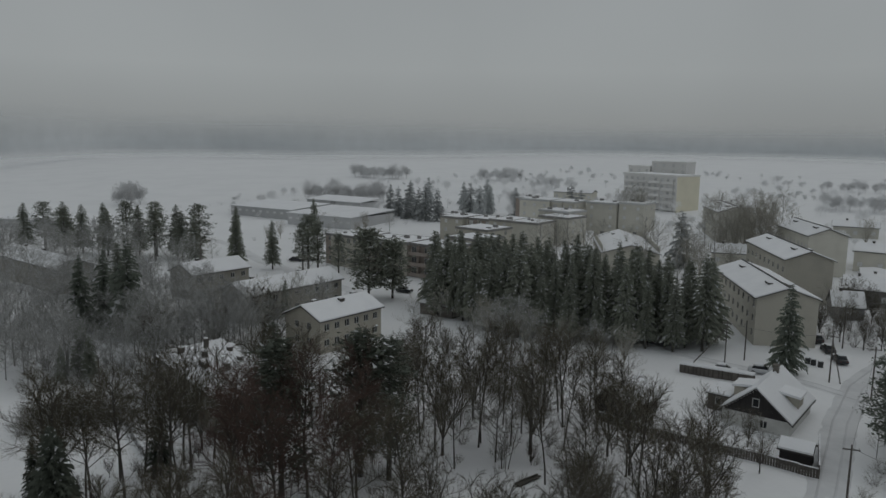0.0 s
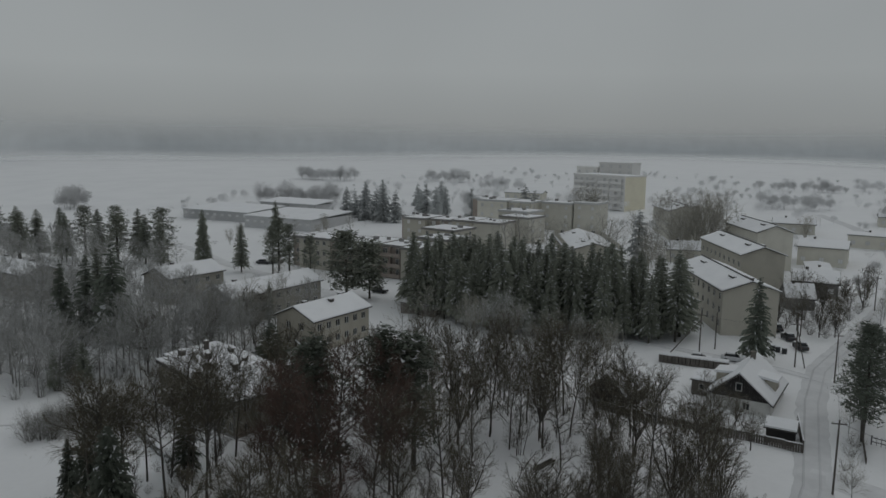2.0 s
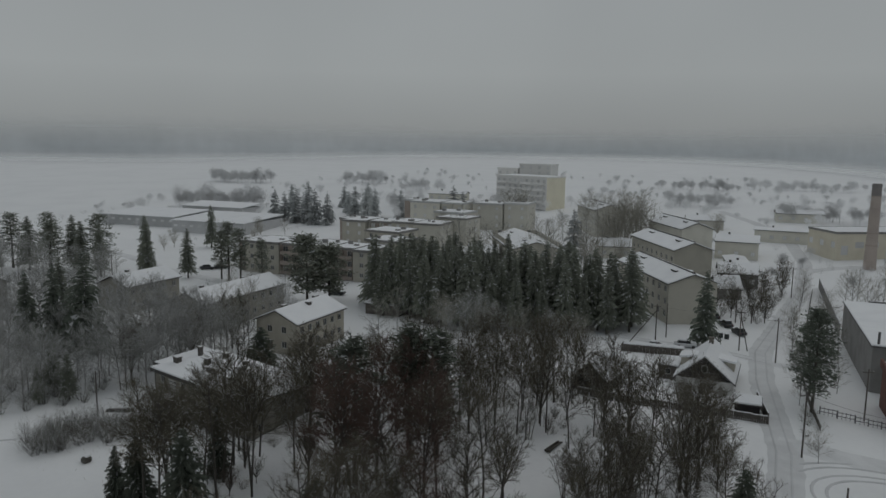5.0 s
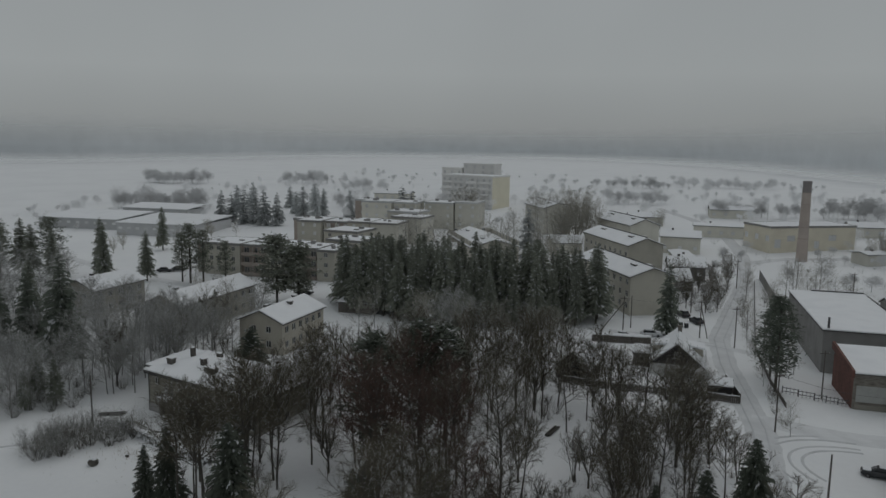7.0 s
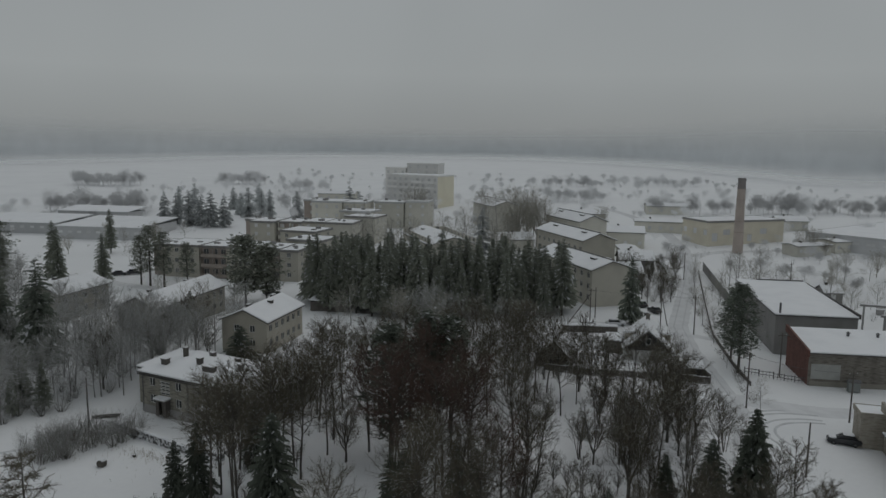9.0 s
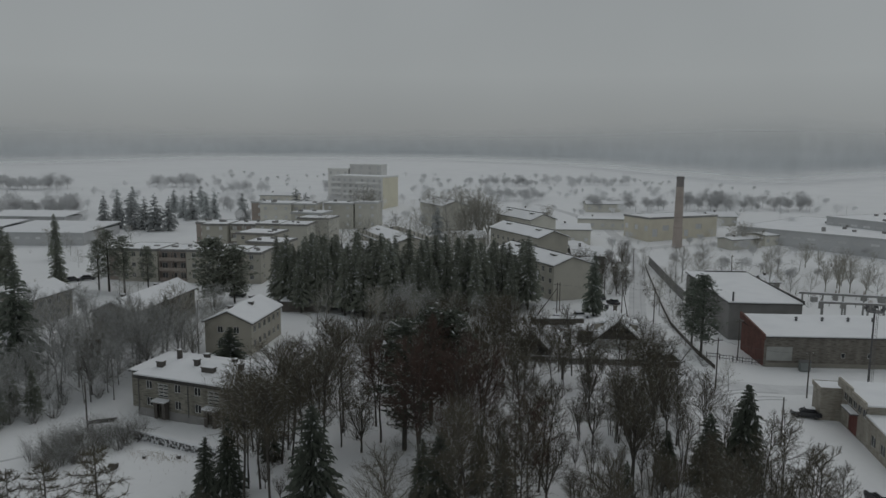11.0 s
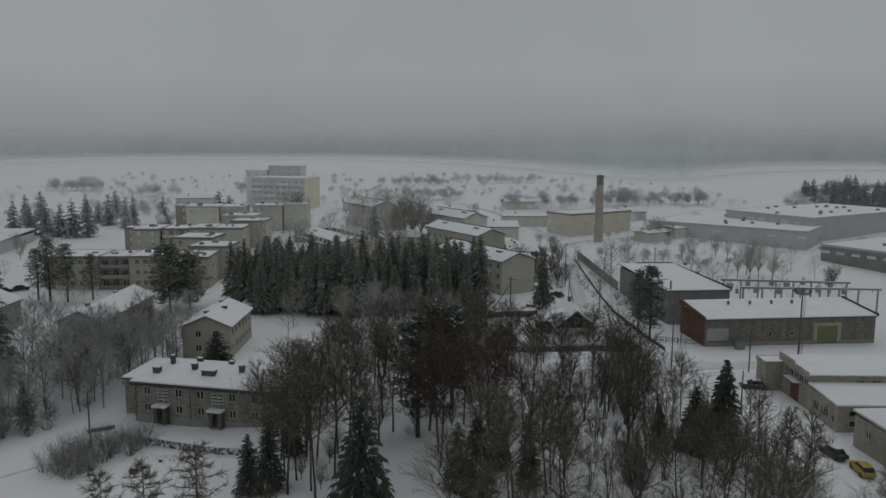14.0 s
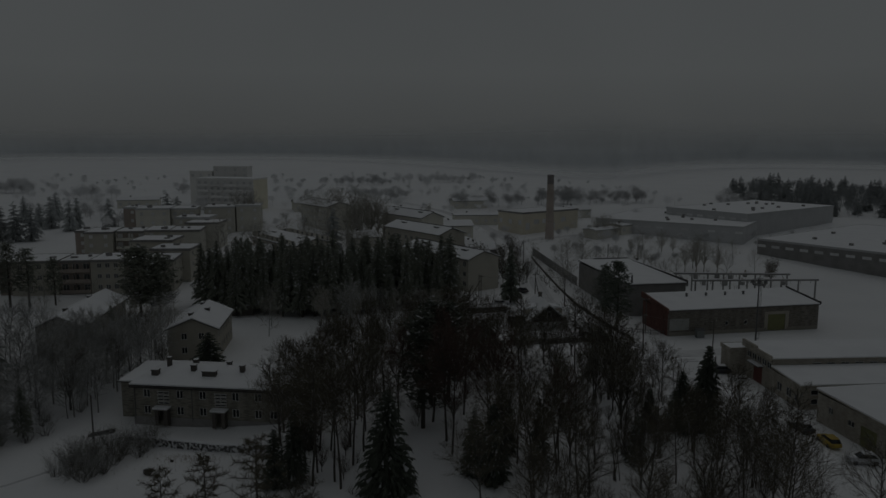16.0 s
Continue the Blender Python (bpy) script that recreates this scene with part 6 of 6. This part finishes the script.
def rubble_wall(label, pts, height, depth, material, name="garden_wall", seed=1):
    """A low wall or stack of rough pieces with snow along its top."""
    rnd = random.Random(seed)
    top = thing(name, at(*pts[0]), label, "wall")
    inv = top.matrix_basis.inverted()
    w = Soup()
    for (x0, y0), (x1, y1) in zip(pts, pts[1:]):
        length, yaw = math.hypot(x1 - x0, y1 - y0), math.degrees(math.atan2(y1 - y0, x1 - x0))
        u = 0.0
        while u < length:
            step = rnd.uniform(0.5, 0.9)
            m = inv @ at(x0 + (x1 - x0) * u / length, y0 + (y1 - y0) * u / length, yaw)
            for row in range(2):
                s = Soup()
                s.box(0.02, rnd.uniform(-0.06, 0.06), -0.2 if row == 0 else height * 0.5, step - 0.03, depth + rnd.uniform(-0.08, 0.08), height * 0.5 - 0.02 if row == 0 else height + rnd.uniform(-0.08, 0.06), 0, m, 0.08)
                part("stone", s.mesh("stone", [material]), top)
            w.box(-0.02, -0.02, height + 0.02, step, depth + 0.02, height + 0.2 + rnd.uniform(0, 0.08), 0, m, 0.1)
            u += step
    part("snow_cap", w.mesh("snow_cap", [SNOW_ROOF]), top)["kind"] = "stuff"


rubble_wall("long low stack of firewood under snow", [(-42.2, 116.6), (-31.5, 118.2)], 1.3, 1.6, OLD_WOOD, "firewood_stack", 2)
rubble_wall("low dark stone wall before the flats, snow-topped", [(-101.2, 51.2), (-90.7, 47.6), (-80.0, 44.0)], 1.0, 0.5, RUBBLE, "garden_wall", 4)


def pole(x, y, h, label="wooden power pole with a crossarm", arm=1.6, lean=0.0, brace=None, r=0.13):
    top = thing("power_pole", at(x, y, PLANT.uniform(0, 40)) @ pose(0, 0, 0, 0, lean), label, "pole", "power poles")
    s = Soup()
    s.tube((0, 0, -0.4), (0, 0, h), r, r * 0.7, 8, 0, True)
    part("mast", s.mesh("mast", [OLD_WOOD]), top)
    if arm:
        s = Soup()
        s.box(-arm / 2, -0.05, h - 0.55, arm / 2, 0.05, h - 0.43)
        a = part("crossarm", s.mesh("crossarm", [OLD_WOOD]), top)
        for u in (-0.42, 0.0, 0.42):
            s = Soup()
            s.tube((u * arm, 0, h - 0.43), (u * arm, 0, h - 0.25), 0.04, 0.05, 6, 0, True)
            part("insulator", s.mesh("insulator", [FRAME_WHITE]), a)
    if brace:
        s = Soup()
        s.tube((brace[0], brace[1], -0.3), (0, 0, h * 0.85), 0.11, 0.09, 6)
        part("brace", s.mesh("brace", [OLD_WOOD]), top)
    return top


for x, y, h, brace in ((-36.8, 122.6, 8.5, (-5.5, -1.5)), (-36.0, 131.0, 7, None), (-15.2, 122.8, 8.5, None), (-21.8, 127.5, 8, (1.6, 0.4)), (-11.1, 80.0, 8.8, None), (3.4, 80.0, 8.0, None), (-7.6, 57.0, 7.0, None),
                       (-105.4, 50.8, 7.6, None), (-179.5, 117, 8, None), (-2.5, 100.5, 8, None), (-24, 150, 8, None), (-13, 182, 8, None), (-35, 88, 6.5, None), (14, 176, 8, None)):
    pole(x, y, h, brace=brace, arm=1.6 if h > 7.8 else 0, label="wooden power pole with a raking strut" if brace else "wooden power pole with a crossarm" if h > 7.8 else "plain wooden pole standing in the snow")


def wires():
    """Power lines that sag from pole to pole."""
    def span(a, b, ha, hb, sag=0.7):
        s = Soup()
        p, q = Vector((a[0], a[1], ground_height(*a) + ha)), Vector((b[0], b[1], ground_height(*b) + hb))
        s.stem([p.lerp(q, j / 12) - Vector((0, 0, 4 * sag * (j / 12) * (1 - j / 12))) for j in range(13)], [0.02] * 13, 3)
        thing("power_line", Matrix.Identity(4), "thin dark power line between two poles", "cable", "power lines", me=s.mesh("power_line", [STEEL]))
    for a, b, ha, hb in (((-36.8, 122.6), (-21.8, 127.5), 8.2, 7.7), ((-21.8, 127.5), (-15.2, 122.8), 7.7, 8.2), ((-15.2, 122.8), (-11.1, 80), 8.2, 8.5), ((-11.1, 80), (3.4, 80), 8.5, 7.7), ((-15.2, 122.8), (-24, 150), 8.2, 7.7), ((-24, 150), (-13, 182), 7.7, 7.7), ((-36.8, 122.6), (-36, 131), 8.2, 6.7)):
        span(a, b, ha, hb)


wires()


def flood_mast():
    top = thing("floodlight_mast", at(13.5, 82.0), "tall steel floodlight mast with a round platform", "mast")
    s = Soup()
    s.tube((0, 0, -0.4), (0, 0, 15.2), 0.2, 0.12, 10, 0, True)
    part("mast", s.mesh("mast", [STEEL]), top)
    s = Soup()
    s.tube((0.45, 0, -0.2), (0.35, 0, 14.6), 0.03, 0.03, 4), s.tube((0.75, 0, -0.2), (0.6, 0, 14.6), 0.03, 0.03, 4)
    for j in range(36):
        s.tube((0.44, 0, 0.4 + 0.4 * j), (0.72, 0, 0.4 + 0.4 * j), 0.02, 0.02, 3)
    part("ladder", s.mesh("ladder", [STEEL]), top)
    s = Soup()
    s.tube((0, 0, 14.5), (0, 0, 14.65), 1.3, 1.3, 16, 0, True)
    for j in range(12):
        a = 6.283 * j / 12
        s.tube((1.25 * math.cos(a), 1.25 * math.sin(a), 14.6), (1.25 * math.cos(a), 1.25 * math.sin(a), 15.6), 0.03, 0.03, 4)
    part("platform", s.mesh("platform", [STEEL]), top)
    for j in range(6):
        a = 6.283 * j / 6
        s = Soup()
        s.box(-0.3, -0.15, 0, 0.3, 0.2, 0.45, 0, pose(1.5 * math.cos(a), 1.5 * math.sin(a), 14.9, 20, 0, math.degrees(a) - 90), 0.05)
        part("floodlight", s.mesh("floodlight", [STEEL]), top)


flood_mast()


def gantries():
    """The open-air substation behind the brick hall: portal frames with beams and insulators."""
    for x0, y0, L, yaw, h in ((22.0, 140.5, 31.0, -8, 6.0), (23.3, 131.0, 33.2, -4, 5.9)):
        top = thing("substation_gantry", at(x0, y0, yaw), "concrete substation gantry with posts and a long beam", "gantry", "substation gantries")
        for j in range(8):
            s = Soup()
            u = L * j / 7
            s.box(u - 0.19, -0.17, -0.5, u + 0.19, 0.17, h - 0.26, 0, None, 0.03)
            part("post", s.mesh("post", [CONCRETE]), top)
        s = Soup()
        s.box(-0.8, -0.2, h - 0.25, L + 0.8, 0.2, h + 0.2, 0, None, 0.03)
        part("beam", s.mesh("beam", [CONCRETE]), top)
        s = Soup()
        s.box(-0.7, -0.18, h + 0.21, L + 0.7, 0.18, h + 0.3, 0, None, 0.05)
        part("snow_cap", s.mesh("snow_cap", [SNOW_ROOF]), top)
        for j in range(12):
            s = Soup()
            u = L * (j + 0.5) / 12
            for k in range(4):
                s.tube((u, 0, h - 0.28 - 0.16 * k), (u, 0, h - 0.40 - 0.16 * k), 0.1, 0.05, 6, 0, True)
            part("insulator", s.mesh("insulator", [CONCRETE]), top)
    rnd = random.Random(12)
    for j in range(12):
        x, y = 30 + (j % 6) * 6.2 + rnd.uniform(-1.5, 1.5), 150 + (j // 6) * 9 + rnd.uniform(-2, 2)
        top = thing("transformer", at(x, y, rnd.uniform(0, 90)), "grey substation apparatus with snow on top", "transformer", "substation apparatus")
        s = Soup()
        a, b, h = rnd.uniform(0.4, 0.9), rnd.uniform(0.4, 0.7), rnd.uniform(0.9, 1.7)
        s.box(-a, -b, -0.2, a, b, h, 0, None, 0.12)
        part("tank", s.mesh("tank", [CONCRETE]), top)
        for u in (-0.5, 0, 0.5):
            s = Soup()
            s.tube((u * a, 0, h), (u * a, 0, h + 1.1), 0.12, 0.05, 6, 0, True)
            part("bushing", s.mesh("bushing", [BROWN_END]), top)
        s = Soup()
        s.box(-a, -b, h + 0.01, a, b, h + 0.2, 0, None, 0.15)
        part("snow_cap", s.mesh("snow_cap", [SNOW_ROOF]), top)


gantries()


def loft(sections):
    """A closed skin over cross-sections of equal point count, each a list of (x, y, z)."""
    s = Soup()
    n = len(sections[0])
    for sec in sections:
        s.v.extend(sec)
    for k in range(len(sections) - 1):
        for j in range(n):
            s.f.append((k * n + j, k * n + (j + 1) % n, (k + 1) * n + (j + 1) % n, (k + 1) * n + j))
            s.i.append(0)
    s.f.append(tuple(range(n - 1, -1, -1))), s.i.append(0)
    s.f.append(tuple((len(sections) - 1) * n + j for j in range(n))), s.i.append(0)
    return s


def car(x, y, yaw, paint, label, snow=0.12, wagon=False):
    """A parked saloon or estate: body, glasshouse, wheels, lamps and snow on the roof."""
    top = thing("car", at(x, y, yaw, drift(x, y) + 0.02), label, "car", "parked cars")

    def ring(px, w, z0, z1):
        return [(px, -w, z0), (px, -w * 1.02, (z0 + z1) / 2), (px, -w * 0.92, z1), (px, w * 0.92, z1), (px, w * 1.02, (z0 + z1) / 2), (px, w, z0)]
    body = loft([ring(-2.15, 0.70, 0.42, 0.75), ring(-2.05, 0.80, 0.28, 0.88), ring(-0.9, 0.84, 0.24, 0.94), ring(0.9, 0.84, 0.24, 0.92), ring(1.95, 0.79, 0.28, 0.80), ring(2.15, 0.68, 0.40, 0.66)])
    part("body", body.mesh("body", [paint], True), top)
    rear = -2.0 if wagon else -1.55
    cab = loft([ring(rear, 0.72, 0.86, 0.92), ring(rear + 0.35, 0.66, 0.86, 1.38), ring(0.15, 0.66, 0.86, 1.42), ring(0.95, 0.74, 0.86, 0.94)])
    part("glazing", cab.mesh("glazing", [CAR_GLASS], True), top)
    s = Soup()
    s.box(rear + 0.33, -0.62, 1.385, 0.2, 0.62, 1.45, 0, None, 0.1)
    roof = part("roof", s.mesh("roof", [paint]), top)
    if snow:
        s = Soup()
        s.box(rear + 0.36, -0.58, 1.455, 0.16, 0.58, 1.455 + snow, 0, None, 0.14)
        part("snow_layer", s.mesh("snow_layer", [SNOW_ROOF]), roof)
        s = Soup()
        s.box(1.0, -0.66, 0.885, 1.95, 0.66, 0.90 + snow, 0, None, 0.14)
        part("snow_layer", s.mesh("snow_layer", [SNOW_ROOF]), top)
    for px in (-1.3, 1.35):
        for py in (-0.76, 0.76):
            s, q = Soup(), Soup()
            s.tube((px, py - 0.1, 0.31), (px, py + 0.1, 0.31), 0.31, 0.31, 12, 0, True)
            wheel = part("wheel", s.mesh("wheel", [RUBBER]), top)
            q.tube((px, py - 0.11, 0.31), (px, py + 0.11, 0.31), 0.18, 0.18, 10, 0, True)
            part("rim", q.mesh("rim", [STEEL]), wheel)
    for px, material in ((2.1, FRAME_WHITE), (-2.13, RED_DOOR)):
        for py in (-0.55, 0.55):
            s = Soup()
            s.box(px - 0.04, py - 0.13, 0.6, px + 0.04, py + 0.13, 0.72)
            part("headlight" if px > 0 else "tail_light", s.mesh("light", [material]), top)


car(0.3, 71.0, 172, CAR_DARK, "dark parked car with snow on its roof", 0.1)
car(-0.9, 42.6, 100, CAR_DARK, "dark parked car beside the workshop", 0.08)
car(0.2, 37.6, 84, CAR_YELLOW, "yellow parked estate car on the snowy yard", 0.0, True)
car(0.9, 31.2, 170, CAR_WHITE, "white parked car on the snowy yard", 0.1)
for x, y, yaw in ((-22.6, 140.0, 118), (-25.6, 145.8, 118), (-28.8, 151.8, 118)):
    car(x, y, yaw, CAR_DARK, "dark car in a row beside the block, snow on top", 0.12)
car(-31.3, 124.6, 12, CAR_WHITE, "snow-covered car behind the cottage", 0.2)
car(-36.2, 121.0, 14, CAR_DARK, "snow-covered dark car behind the cottage", 0.2)
car(-172, 145, 30, CAR_DARK, "dark car on the snowy street", 0.1)
car(-169, 147.5, 30, CAR_DARK, "dark car on the snowy street", 0.1)
car(-118, 133.5, 10, CAR_DARK, "dark car before the stepped blocks", 0.15)


def small_things():
    rnd = random.Random(21)
    for x, y in ((-25.8, 135.2), (-24.6, 134.8), (-26.8, 135.6)):
        top = thing("waste_bin", at(x, y, 20), "dark wheeled waste bin with snow on its lid", "bin", "waste bins")
        s = Soup()
        s.box(-0.4, -0.35, 0.0, 0.4, 0.35, 1.1, 0, None, 0.08)
        part("body", s.mesh("body", [CAR_DARK]), top)
        s = Soup()
        s.box(-0.42, -0.37, 1.11, 0.42, 0.37, 1.28, 0, None, 0.1)
        part("snow_cap", s.mesh("snow_cap", [SNOW_ROOF]), top)
    for x, y, r in ((-94.8, 40.3, 0.62), (-88.0, 44.5, 0.3), (-92.6, 43.8, 0.25)):
        top = thing("boulder", at(x, y), "dark boulder half under snow", "boulder")
        bm = bmesh.new()
        bmesh.ops.create_icosphere(bm, subdivisions=3, radius=r)
        for v in bm.verts:
            v.co *= 1 + 0.3 * noise.noise(v.co * 1.7 / r)
            v.co.z = v.co.z * 0.85 + r * 0.5
        me = bpy.data.meshes.new("stone")
        bm.to_mesh(me)
        bm.free()
        me.materials.append(BARK)
        part("stone", me, top)
        s = Soup()
        s.tube((0.1 * r, 0.1 * r, r * 1.2), (0.1 * r, 0.1 * r, r * 1.52), r * 0.72, r * 0.3, 10, 0, True)
        part("snow_cap", s.mesh("snow_cap", [SNOW_ROOF], True), top)
    # heap of beams before the flats
    for x, y, turn in ((-105.5, 54.6, 25), (-40.0, 66.5, 80)):
        top = thing("log_pile", at(x, y, turn), "pile of dark logs dusted with snow", "logs")
        for j in range(6):
            s = Soup()
            a = rnd.uniform(-0.3, 0.3)
            s.tube((-1.8 + a, 0.24 * (j % 3), 0.1 + 0.2 * (j // 3)), (1.8 + a, 0.24 * (j % 3) + a, 0.14 + 0.2 * (j // 3)), 0.13, 0.1, 7, 0, True)
            part("log", s.mesh("log", [BARK]), top)
    # dry grass through the snow
    s = Soup()
    for j in range(340):
        x, y = (rnd.gauss(-93, 2.2) + 4 * (j % 2), rnd.gauss(45.2, 0.7) - 1.2 * (j % 2)) if j % 8 else (rnd.uniform(-100, -84), rnd.uniform(36, 46))
        z = ground_height(x, y) + drift(x, y)
        h = rnd.uniform(0.15, 0.55)
        s.tube((x, y, z - 0.05), (x + rnd.uniform(-0.2, 0.2), y + rnd.uniform(-0.2, 0.2), z + h), 0.018, 0, 3)
    thing("dry_grass", Matrix.Identity(4), "dry grass stalks standing through the snow", "grass", kind="stuff", me=s.mesh("dry_grass", [DRY_GRASS]))


small_things()
